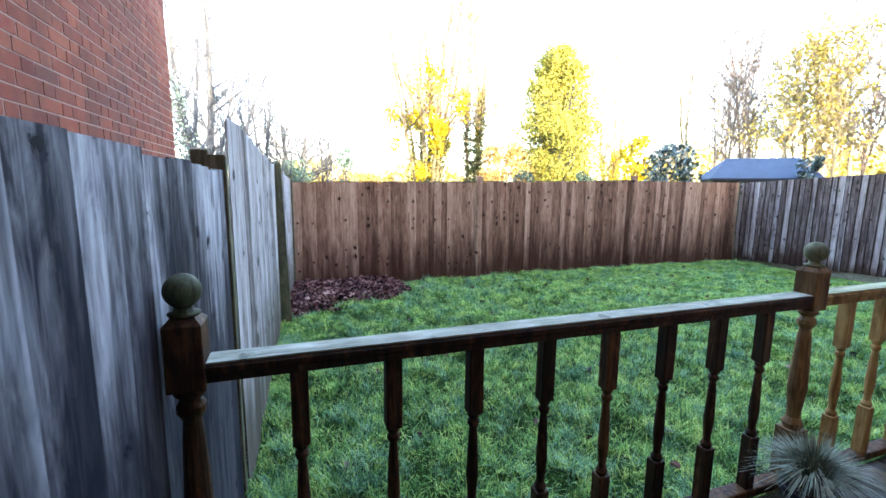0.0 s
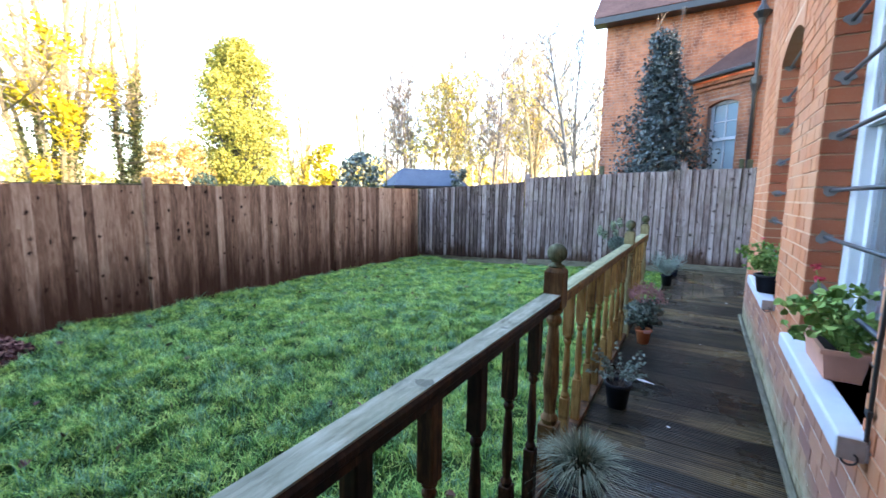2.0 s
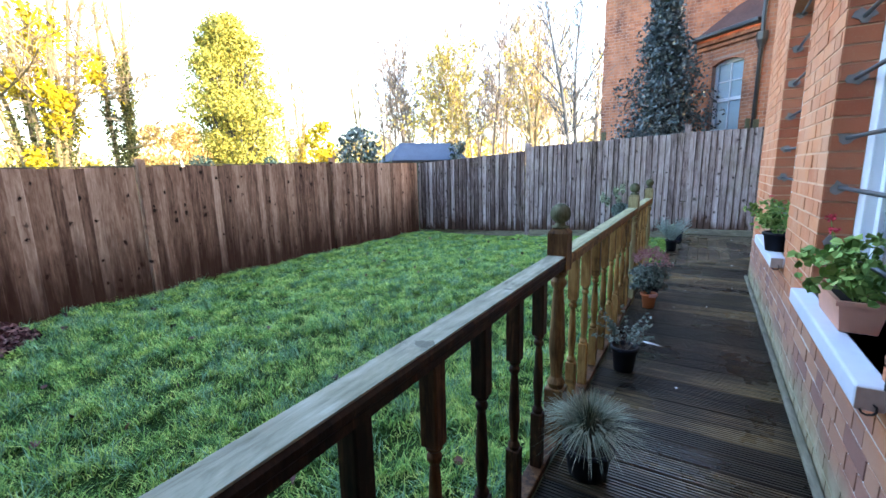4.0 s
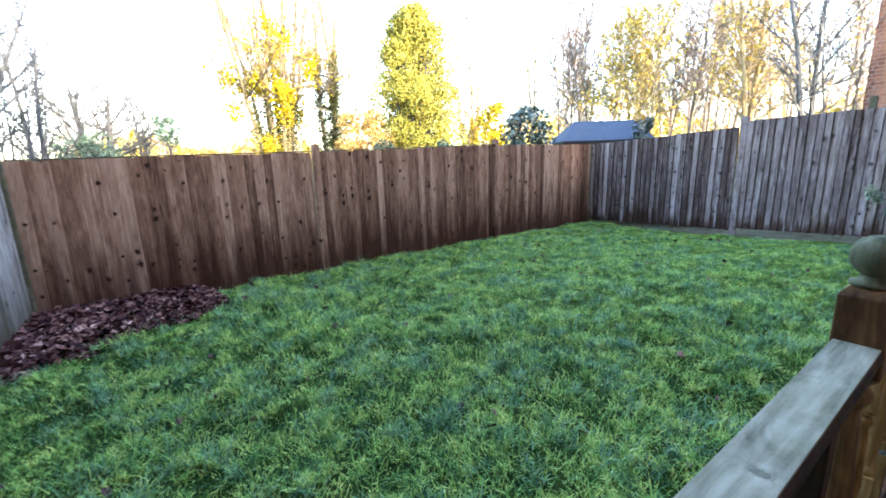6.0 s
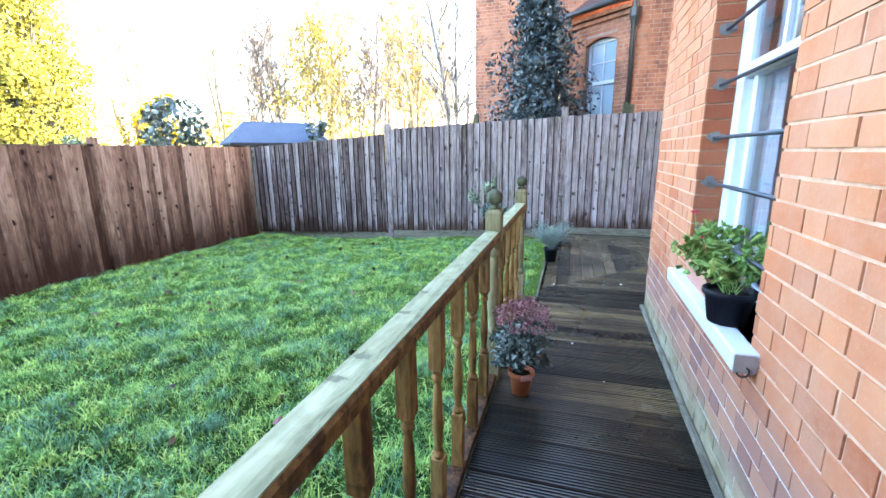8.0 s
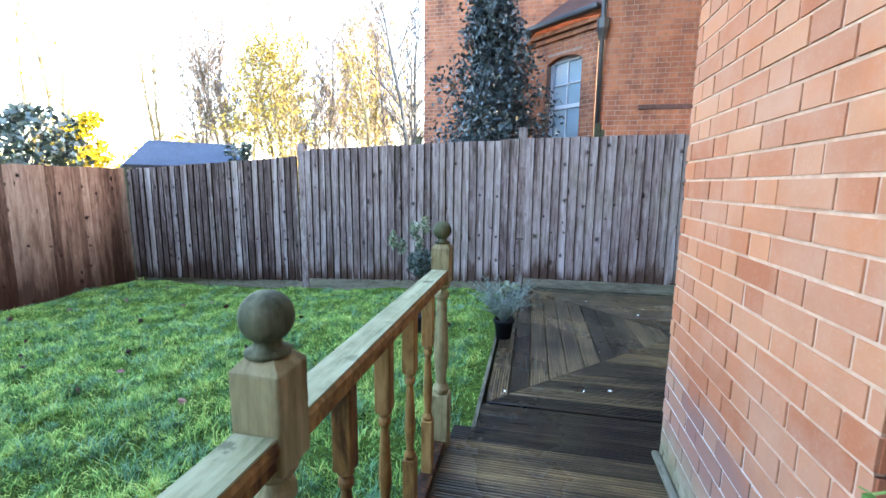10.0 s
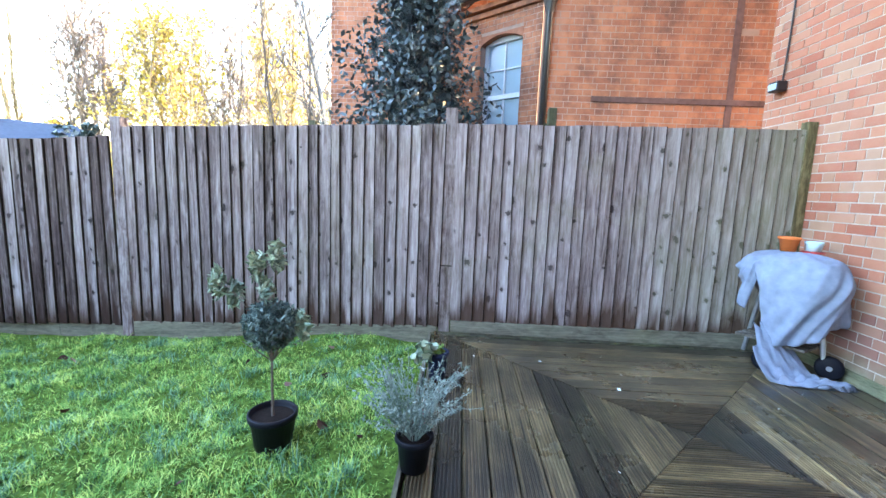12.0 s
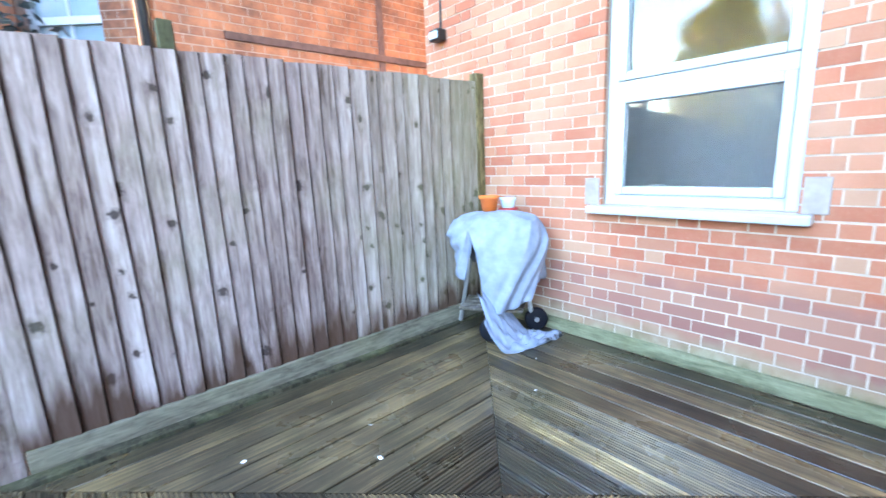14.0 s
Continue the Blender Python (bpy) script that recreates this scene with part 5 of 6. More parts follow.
bush("shrub", "grey-green rounded conifer shrub beyond the fence", "shrub", at(29.6, 21), 0.55, 0.55, 0.0, 1.9, m_leaf_bluegreen, 2500, 0.06, 105, 14)
bush("shrub", "grey-green rounded conifer shrub beyond the fence", "shrub", at(37.2, 21), 0.75, 0.75, 0.0, 1.9, m_leaf_bluegreen, 3000, 0.06, 106, 14)
bush("shrub", "dark glossy evergreen shrub beyond the fence corner", "shrub", at(46.3, 13), 0.72, 0.72, 0.5, 2.35, m_leaf_dark, 1500, 0.085, 107, 22)
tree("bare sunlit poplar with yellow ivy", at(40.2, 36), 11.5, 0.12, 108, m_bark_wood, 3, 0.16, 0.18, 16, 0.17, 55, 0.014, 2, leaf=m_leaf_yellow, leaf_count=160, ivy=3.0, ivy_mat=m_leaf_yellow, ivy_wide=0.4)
bush("shrub", "small yellow-leaved tree in low sun", "shrub", at(43.0, 33), 1.3, 1.3, 0.5, 4.6, m_leaf_yellow, 2500, 0.15, 109, 24)
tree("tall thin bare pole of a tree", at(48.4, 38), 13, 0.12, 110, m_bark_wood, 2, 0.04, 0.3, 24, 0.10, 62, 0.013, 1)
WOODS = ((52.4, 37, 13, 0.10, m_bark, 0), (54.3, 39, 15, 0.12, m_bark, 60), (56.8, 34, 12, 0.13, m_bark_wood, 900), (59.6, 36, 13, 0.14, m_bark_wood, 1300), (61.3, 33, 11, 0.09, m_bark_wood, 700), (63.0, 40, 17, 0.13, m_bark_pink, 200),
         (64.9, 34, 15, 0.11, m_bark, 0), (66.8, 38, 17, 0.13, m_bark_pink, 250), (68.6, 36, 15, 0.14, m_bark, 120), (70.3, 33, 14, 0.20, m_bark_wood, 700), (72.4, 37, 16, 0.14, m_bark_pink, 150), (75.0, 31, 14, 0.17, m_bark_dark, 0), (77.6, 35, 14, 0.15, m_bark_pink, 220))
for k, (az, dist, h, r, wood, flecks) in enumerate(WOODS):
    tree("bare winter woodland tree with a few yellow leaves", at(az, dist), h, r, 311 + k, wood, 1 + k % 2, 0.10, 0.24, 20, 0.26, 42, 0.012, 2, leaf=m_leaf_gold, leaf_count=int(flecks * 1.6), leaf_size=0.14, zone=(2.0, 10.5), haze=0.35)
for k in range(14):
    tree("slim bare birch in the sunlit wood", at(51.2 + 2.1 * k + 0.8 * math.sin(k * 5.0), 43 + 5 * math.sin(k * 2.9)), 13.5 + 3 * math.sin(k * 1.9), 0.09, 410 + k, (m_bark, m_bark_pink, m_bark_wood)[k % 3], 1 + k % 2, 0.08, 0.3, 15, 0.24, 44, 0.012, 2, leaf=m_leaf_gold, leaf_count=200 * (k % 3), leaf_size=0.14, zone=(2.0, 9.0))
for k in range(20):
    az = -9 + k * 4.6 + 1.3 * math.sin(k * 2.1)
    if 29 < az < 39:
        continue
    tree("distant bare woodland tree in pale winter light", at(az, 54 + 8 * math.sin(k * 1.7)), (8 if az < 35 else 14) + 2 * math.sin(k * 3.3), 0.15, 160 + k, m_bark_pink, 2, 0.12, 0.2, 16, 0.24, 42, 0.014, 1, leaf=m_leaf_orange if k % 3 else m_leaf_yellow, leaf_count=160, leaf_size=0.16)
tree("slender bare sapling with a forked top beside the brick house", (11.4, 3.2), 5.0, 0.026, 142, m_bark, 2, 0.12, 0.38, 7, 0.24, 60, 0.006, 1)
# the shaded side, past the grey fence
tree("large bare tree with dark spreading limbs", at(-10.5, 24), 12, 0.24, 130, m_bark_dark, 2, 0.20, 0.16, 20, 0.36, 34, 0.012, 2, curl=0.09)
for az, dist, h, sd in ((-12.8, 17, 8.5, 170), (-8.4, 20, 8.0, 171), (-4.0, 21, 6.5, 172), (3.4, 30, 6.0, 173)):
    tree("bare dark-limbed tree behind the side fence", at(az, dist), h, 0.11, sd, m_bark_dark, 2, 0.15, 0.2, 14, 0.32, 40, 0.008, 2, curl=0.07)
tree("bare spreading oak with dark limbs", at(-0.3, 28), 6.6, 0.26, 131, m_bark_dark, 2, 0.22, 0.26, 16, 0.52, 24, 0.014, 2, curl=0.07)
for az, dist, sd in ((-7.5, 9.8, 132), (-5.5, 10.4, 133), (-3.6, 10.0, 134)):
    tree("thin whippy bare shrub stems behind the fence", at(az, dist), 4.2, 0.022, sd, m_bark_dark, 5, 0.2, 0.2, 7, 0.22, 62, 0.004, 1)
bush("tree", "grey-green ivy-covered tree behind the side fence", "tree", at(-14.5, 13), 1.2, 1.2, 0.5, 3.9, m_leaf_olive, 5000, 0.06, 135, 40)
bush("tree", "low blue-green cedar beyond the fence", "tree", at(-0.6, 25), 1.6, 1.3, 0.0, 2.3, m_leaf_bluegreen, 5000, 0.08, 136, 30)
bush("tree", "small blue-green conifer beyond the fence", "tree", at(6.2, 26), 0.8, 0.8, 0.0, 3.4, m_leaf_bluegreen, 3200, 0.08, 137, 26)
bush("shrub", "low yellow hedge in the distance", "shrub", at(9.5, 27), 2.6, 1.0, 0.0, 1.9, m_leaf_orange, 4500, 0.10, 138, 30)
bush("tree", "tall blue-green holly beside the brick house", "tree", (11.35, 1.70), 1.50, 1.50, 0.4, 4.8, m_leaf_holly, 22000, 0.055, 140, 130, 0.06, taper=0.90)
tree("bare twigs rising through the holly", (11.4, 1.75), 6.2, 0.024, 141, m_bark, 3, 0.06, 0.6, 6, 0.14, 55, 0.005, 1)


def far_woods():
    """A low ragged line of woods along the horizon."""
    nrng = np.random.default_rng(9)
    n = 26000
    az = np.radians(nrng.uniform(-25, 84, n))
    d = nrng.uniform(60, 85, n)
    top = 3.9 + 1.3 * np.sin(az * 9) + 1.6 * np.sin(az * 23 + 1) + 2.6 * ease(az, 0.6, 1.3)
    z = -0.6 + nrng.random(n) ** 1.3 * np.clip(top, 0.8, 9)
    v, q = leaf_cloud(np.stack([d * np.sin(az), d * np.cos(az), z], -1), 0.55, nrng)
    tagged(new("far_woods", big_mesh("far_woods", v, q, m_leaf_gold)), "hazy line of sunlit autumn woods", "woods", kind="stuff")


far_woods()

# garden shed past the corner, roofed in blue-grey felt
shed = thing("garden_shed", "small timber shed with a blue-grey felt roof", "shed", pose(11.25, 9.25, 0, 0, 0, math.degrees(math.atan2(-1.65, 2.05))))
SL = 2.63
part("cabin", box((0.08, 0.12, -0.65), (SL - 0.08, 1.8, 1.62)), m_post_dark, shed)
for corners in (((0, -0.02, 1.60), (SL, -0.02, 1.60), (SL - 0.25, 1.0, 2.20), (0.55, 1.0, 2.20)), ((SL, 1.94, 1.60), (0, 1.94, 1.60), (0.55, 1.0, 2.20), (SL - 0.25, 1.0, 2.20)),
                ((0, 1.94, 1.60), (0, -0.02, 1.60), (0.55, 1.0, 2.20)), ((SL, -0.02, 1.60), (SL, 1.94, 1.60), (SL - 0.25, 1.0, 2.20))):
    bm = bmesh.new()
    f = bm.faces.new([bm.verts.new(p) for p in corners])
    ex = bmesh.ops.extrude_face_region(bm, geom=[f])
    bmesh.ops.translate(bm, vec=(0, 0, -0.035), verts=[v for v in ex["geom"] if isinstance(v, bmesh.types.BMVert)])
    part("roof", bm, m_felt, shed)
part("bargeboard", box((-0.02, -0.03, 1.52), (SL + 0.02, -0.008, 1.585)), m_black, shed)
bush("shrub", "dark ivy clump over the end of the shed", "shrub", (12.9, 7.75), 0.42, 0.42, 1.0, 2.15, m_leaf_dark, 1100, 0.07, 150, 14)

# ------------------------------------------------------------ pots and plants


def pot_mesh(r0, r1, h, lip=0.008, seg=28):
    """A hollow tapered flowerpot with a rolled rim."""
    prof = [(r0 * 0.7, 0.0), (r0, 0.0), (r0 + (r1 - r0) * 0.82, h * 0.80), (r1 + lip * 0.4, h * 0.82), (r1 + lip, h * 0.86), (r1 + lip, h * 0.98), (r1 + lip * 0.5, h), (r1 - 0.004, h), (r1 - 0.006, h * 0.9), (r1 - 0.010, h * 0.84)]
    return lathe(prof, seg)


def potted(name, label, x, y, z, r0, r1, h, mat, tilt=0.0):
    t = thing(name, label, "potted plant", pose(x, y, z, 0, tilt, 0))
    part("pot", pot_mesh(r0, r1, h), mat, t, "", None, True)
    bm = lathe([(r1 - 0.009, h * 0.70), (r1 - 0.009, h * 0.84), (r1 * 0.6, h * 0.86), (r1 * 0.2, h * 0.87)], 20)
    part("compost", bm, m_soil, t)
    return t


def foliage(parent, name, pts, size, mat, seed, long=1.8, flat=0.0, label=""):
    v, q = folded_leaves(np.asarray(pts), size, np.random.default_rng(seed), flat, long)
    return tagged(put(name, big_mesh(name, v, q, mat), parent, None, label), kind="stuff")


def stems(parent, rows, mat, sides=5, name="stem"):
    v, q = tubes(rows, sides)
    return tagged(put(name, big_mesh(name, v, q, mat), parent), kind="stuff")


def ball_points(nrng, n, c, r):
    d = nrng.normal(size=(n, 3))
    d /= np.linalg.norm(d, axis=1)[:, None]
    return np.array(c) + d * (nrng.random(n)[:, None] ** 0.45) * np.array(r)


def sprays(nrng, n, c, reach, up, spread, r=0.0015, bits=8):
    """Upright arching stems with the places of their leaves."""
    rows, pts = [], []
    for _ in range(n):
        a, s = nrng.uniform(0, 6.283), nrng.uniform(0.2, 1.0) * spread
        p = np.array(c) + (math.cos(a) * 0.02, math.sin(a) * 0.02, 0)
        d = np.array((math.cos(a) * s, math.sin(a) * s, up))
        ln = reach * nrng.uniform(0.6, 1.1)
        for k in range(bits):
            q = p + d / np.linalg.norm(d) * ln / bits
            rows.append((*p, *q, r, r * 0.8))
            d = d + nrng.normal(0, 0.12, 3) + (math.cos(a) * 0.05, math.sin(a) * 0.05, -0.03)
            p = q
            if k > 1:
                pts += [p + nrng.normal(0, 0.006, 3) for _ in range(5)]
    return rows, pts


def blades_fan(nrng, n, c, r, h, wide):
    """A dome of thin arching blades."""
    verts = []
    for _ in range(n):
        a, o = nrng.uniform(0, 6.283), nrng.uniform(0.0, 1.0) ** 0.7
        d = np.array((math.cos(a), math.sin(a), 0))
        s = np.array((-math.sin(a), math.cos(a), 0)) * wide
        b = np.array(c) + d * 0.03 * o
        m = b + d * r * o * 0.45 + (0, 0, h * (1 - 0.35 * o) * 0.75)
        t = b + d * r * o * nrng.uniform(0.85, 1.15) + (0, 0, h * (1.02 - 0.75 * o * o) * nrng.uniform(0.75, 1.1))
        verts += [b - s, b + s, m + s, m - s, m - s, m + s, t + s * 0.2, t - s * 0.2]
    return np.array(verts), np.arange(len(verts)).reshape(-1, 4)


# blue fescue at the rail
t = potted("potted_grass", "round blue-green fescue grass in a low pot", 1.90, 1.12, 0.003, 0.075, 0.095, 0.13, m_black_pot)
v, q = blades_fan(np.random.default_rng(61), 900, (0, 0, 0.11), 0.22, 0.23, 0.0016)
tagged(put("grass_blades", big_mesh("grass_blades", v, q, m_leaf_fescue), t), kind="stuff")

# wiry grey plant with a white label
t = potted("potted_plant", "wiry grey-leaved plant in a dark pot with a white label", 2.93, 1.13, 0.003, 0.056, 0.074, 0.155, m_black_pot)
nr = np.random.default_rng(62)
rows, pts = sprays(nr, 16, (0, 0, 0.13), 0.25, 1.0, 0.6)
stems(t, rows, m_bark)
foliage(t, "leaves", pts, 0.011, m_leaf_lavender, 63, 2.0)
part("plant_label", box((-0.06, -0.04, 0), (0.06, 0.04, 0.0015)), m_label, t, "white card label with grey print", pose(0.10, -0.13, 0.155, 14, 12, 35))
for i in range(3):
    part("print_bar", box((-0.045, -0.022 + i * 0.02, 0.0016), (0.03 - i * 0.012, -0.014 + i * 0.02, 0.0022)), m_lead, t, "", pose(0.10, -0.13, 0.155, 14, 12, 35))

# terracotta pot with dusky flower heads
t = potted("potted_shrub", "dense shrub with dusky pink flower heads in a terracotta pot", 4.28, 1.12, 0.003, 0.046, 0.063, 0.132, m_terracotta)
nr = np.random.default_rng(64)
pts = [p for k in range(34) for p in ball_points(nr, 34, (0.135 * math.cos(k * 2.4) * (k / 34) ** 0.5, 0.135 * math.sin(k * 2.4) * (k / 34) ** 0.5, 0.19 + 0.022 * (k % 9)), (0.050, 0.050, 0.040))]
foliage(t, "leaves", pts, 0.017, m_leaf_dark, 65, 2.0)
pts = [p for k in range(40) for p in ball_points(nr, 26, (0.15 * math.cos(k * 2.4) * (k / 40) ** 0.5, 0.15 * math.sin(k * 2.4) * (k / 40) ** 0.5, 0.49 - 0.10 * (k / 40) + 0.02 * (k % 3)), (0.034, 0.034, 0.030))]
foliage(t, "flower_head", pts, 0.010, m_petal_pink, 66, 1.6)
pts = ball_points(nr, 330, (-0.04, 0.02, 0.29), (0.15, 0.15, 0.11))
foliage(t, "variegated_leaves", pts, 0.015, m_leaf_lavender, 67, 2.0)
stems(t, [(0, 0, 0.11, 0.12 * math.cos(a), 0.12 * math.sin(a), 0.42, 0.004, 0.002) for a in (0.3, 1.2, 2.2, 3.3, 4.2, 5.4)], m_bark_dark)
part("plant_label", box((-0.030, -0.001, -0.018), (0.030, 0.001, 0.018)), m_label_pink, t, "pink printed plant label", pose(-0.072, -0.035, 0.125, 18, 0, -66))
# empty pot tucked behind it
t = thing("flowerpot", "empty dark plastic flowerpot beside the post", "flowerpot", pose(4.62, 1.14, 0.003))
part("pot", pot_mesh(0.06, 0.08, 0.15), m_black_pot, t, "", None, True)

# lavender on the deck edge and the navy pot
t = potted("potted_lavender", "straggly grey lavender in a worn dark pot", 7.24, 1.10, 0.003, 0.060, 0.080, 0.16, m_black_pot)
nr = np.random.default_rng(68)
rows, pts = sprays(nr, 110, (0, 0, 0.13), 0.37, 1.0, 0.66)
stems(t, rows, m_leaf_lavender, 3)
foliage(t, "leaves", pts, 0.0052, m_leaf_lavender, 69, 3.6)
rows = [(0.05 + 0.02 * i, -0.03, 0.17 + 0.12 * math.sin(i * 0.5) - 0.01 * i, 0.07 + 0.02 * i, -0.03, 0.17 + 0.12 * math.sin((i + 1) * 0.5) - 0.01 * (i + 1), 0.006, 0.006) for i in range(9)]
stems(t, rows, m_petal_pink, 4, "woody_stem")
t = potted("potted_plant", "navy pot with a drooping pale-leaved plant", 8.18, 1.05, 0.003, 0.054, 0.068, 0.185, m_blue_pot)
nr = np.random.default_rng(70)
foliage(t, "leaves", ball_points(nr, 60, (-0.08, 0.08, 0.20), (0.08, 0.08, 0.07)), 0.05, m_leaf_olive, 71, 1.2)
foliage(t, "leaves", ball_points(nr, 30, (0.0, 0.02, 0.20), (0.06, 0.06, 0.03)), 0.035, m_leaf_fresh, 72, 1.3)
nr = np.random.default_rng(73)
n = 220
c = np.stack([8.12 + nr.normal(0, 0.10, n), 0.90 + nr.normal(0, 0.045, n), np.full(n, 0.006)], -1)
v, q = leaf_cloud(c, 0.010, nr, 0.8, 1.0)
tagged(new("spilled_compost", big_mesh("spilled_compost", v, q, m_soil)), "dark compost spilled on the decking", "compost", kind="stuff")

# standard olive in a black pot on the lawn
oz = float(lawn_z(7.50, 1.86)) - 0.01
t = potted("olive_tree", "small standard olive tree in a black pot", 7.50, 1.86, oz, 0.090, 0.116, 0.20, m_black_pot)
nr = np.random.default_rng(74)
stems(t, [(0, 0, 0.17, 0.006, 0.004, 0.32, 0.008, 0.007), (0.006, 0.004, 0.32, 0.0, 0.0, 0.50, 0.007, 0.006)] + [(0, 0, 0.47, *(np.clip(p, -0.9, 0.9) * (0.11, 0.11, 0.07) + (0, 0, 0.66)), 0.004, 0.002) for p in nr.normal(size=(14, 3))], m_bark, 6, "trunk")
foliage(t, "crown", ball_points(nr, 2400, (0, 0, 0.665), (0.138, 0.138, 0.125)), 0.0105, m_leaf_olive_dark, 75, 3.0)
foliage(t, "leaves", ball_points(nr, 1100, (0, 0, 0.63), (0.12, 0.12, 0.10)), 0.010, m_leaf_dark, 79, 2.8)
for cx, cy, cz, k in ((0.02, 0.03, 0.82, 0), (0.03, 0.20, 0.80, 1), (0.0, 0.27, 0.86, 2), (0.02, 0.08, 0.95, 3), (0.0, -0.16, 0.66, 4), (0.03, -0.02, 1.00, 5)):
    stems(t, [(0, 0, 0.60, cx, cy, cz + 0.05, 0.003, 0.0015)], m_bark, 4, "shoot")
    foliage(t, "leaves", ball_points(nr, 110, (cx, cy, cz), (0.040, 0.040, 0.085)), 0.0155, m_leaf_olive, 80 + k, 3.4)


def trough(x0, x1, y, z):
    """A tapered window trough with a rim."""
    bm = bmesh.new()
    rows = []
    for ins, h in ((0.024, 0.0), (0.012, 0.095), (0.002, 0.097), (0.002, 0.115), (0.016, 0.115), (0.018, 0.09)):
        rows.append([bm.verts.new(p) for p in ((x0 + ins, y - 0.075 + ins, z + h), (x1 - ins, y - 0.075 + ins, z + h), (x1 - ins, y + 0.075 - ins, z + h), (x0 + ins, y + 0.075 - ins, z + h))])
    for a, b in zip(rows, rows[1:]):
        for i in range(4):
            bm.faces.new((a[i], a[(i + 1) % 4], b[(i + 1) % 4], b[i]))
    bm.faces.new(list(reversed(rows[0])))
    return bm


def window_trough(x0, x1, y, label, seed, flower_at, clumps, leaf):
    t = thing("window_box", label, "window box", pose(0, 0, SILL_Z + 0.002))
    part("trough", trough(x0, x1, y, 0), m_terracotta_pale, t)
    part("compost", box((x0 + 0.020, y - 0.056, 0.075), (x1 - 0.020, y + 0.056, 0.092)), m_soil, t)
    nr = np.random.default_rng(seed)
    pts = []
    for k in range(clumps):
        c = (nr.uniform(x0 - 0.03, x1 + 0.05), y + nr.normal(0.015, 0.065), 0.12 + nr.uniform(0, 0.17))
        pts += list(ball_points(nr, 15, c, (0.06, 0.06, 0.04)))
        stems(t, [((x0 + x1) / 2 + nr.normal(0, 0.08), y, 0.09, *c, 0.003, 0.002)], m_leaf_fresh, 4)
    foliage(t, "leaves", pts, leaf, m_leaf_fresh, seed + 1, 1.05)
    for fx, fy, fz in flower_at:
        stems(t, [(fx, y, 0.12, fx, fy, fz, 0.002, 0.002)], m_leaf_fresh, 4, "flower_stem")
        v, q = leaf_cloud(ball_points(nr, 26, (fx, fy, fz), (0.02, 0.02, 0.014)), 0.014, nr, 0, 1.1)
        put("flower", big_mesh("flower", v, q, m_petal_red), t, None, "crimson geranium flower head")
    return t


box_a = window_trough(2.21, 2.58, 0.265, "terracotta window trough of leafy geraniums with crimson flowers", 90, ((2.60, 0.31, 0.37), (2.57, 0.30, 0.32)), 26, 0.033)
box_b = window_trough(4.18, 4.58, 0.265, "pale terracotta window trough of geraniums", 92, ((4.62, 0.30, 0.33), (4.40, 0.30, 0.25)), 15, 0.028)
t = sill_shrub = potted("potted_shrub", "leafy green shrub in a black plastic pot on the sill", 3.95, 0.312, SILL_Z + 0.002, 0.064, 0.084, 0.128, m_black_pot)
nr = np.random.default_rng(94)
rows, pts = sprays(nr, 17, (0, 0, 0.11), 0.27, 1.0, 0.80, 0.0022, 8)
stems(t, rows, m_leaf_fresh, 4)
foliage(t, "leaves", pts, 0.016, m_leaf_fresh, 95, 3.4)

# ------------------------------------------------------------ covered barbecue in the corner
bbq = thing("barbecue", "wheeled barbecue under a sagging torn grey-blue cover", "barbecue", pose(8.68, -1.53, 0.003, 0, 0, 31))


def cover_skin():
    """The cover slumped over a wide kettle: a slit in front, a lifted flap beside it, hem low in the middle."""
    seg, rings = 240, 46
    hem_at = ([0, 25, 48, 57, 66, 75, 95, 120, 150, 180, 225, 270, 320, 360], [0.69, 0.58, 0.46, 0.44, 0.74, 0.30, 0.22, 0.24, 0.31, 0.37, 0.42, 0.50, 0.60, 0.69])
    verts, faces = [], []
    for j in range(rings):
        f = j / (rings - 1)
        for i in range(seg):
            d = 360.0 * i / seg
            a = radians(d)
            hem = float(np.interp(d, *hem_at))
            wide, deep = 0.345, 0.255
            if f < 0.35:
                g = f / 0.35
                k = 0.80 * g
                z = 0.895 - 0.05 * g ** 2.5 + 0.010 * g * math.sin(a * 6 + 1)
            else:
                g = (f - 0.35) / 0.65
                k = 0.80 + 0.24 * math.sin(min(1.0, g * 1.9) * math.pi / 2)
                fall = max(0.0, g - 0.35)
                k -= fall * (0.34 if 66 < d < 200 else 0.12)
                z = 0.845 - (0.845 - hem) * g ** 1.15
                slant = a + 0.9 * g
                crease = 0.55 - abs(math.sin(slant * 3.5 + 0.4)) + 0.5 * (0.5 - abs(math.sin(slant * 6.0 + 2.0 + g))) + 0.25 * math.sin(slant * 15 + g * 6)
                k += 0.115 * crease * g ** 0.6
                z += 0.02 * math.sin(a * 3 + g * 9) * g * (1 - g)
                k += 0.018 * math.sin(d * 0.31 + g * 14.0) * g
                if 40 < d < 62:
                    k += 0.10 * g * (1 - abs(d - 52) / 12)
            verts.append((math.cos(a) * wide * k, math.sin(a) * deep * k, z))
    for j in range(rings - 1):
        for i in range(seg):
            faces.append((j * seg + i, (j + 1) * seg + i, (j + 1) * seg + (i + 1) % seg, j * seg + (i + 1) % seg))
    return mesh_of("cover", verts, faces, m_cover, True)


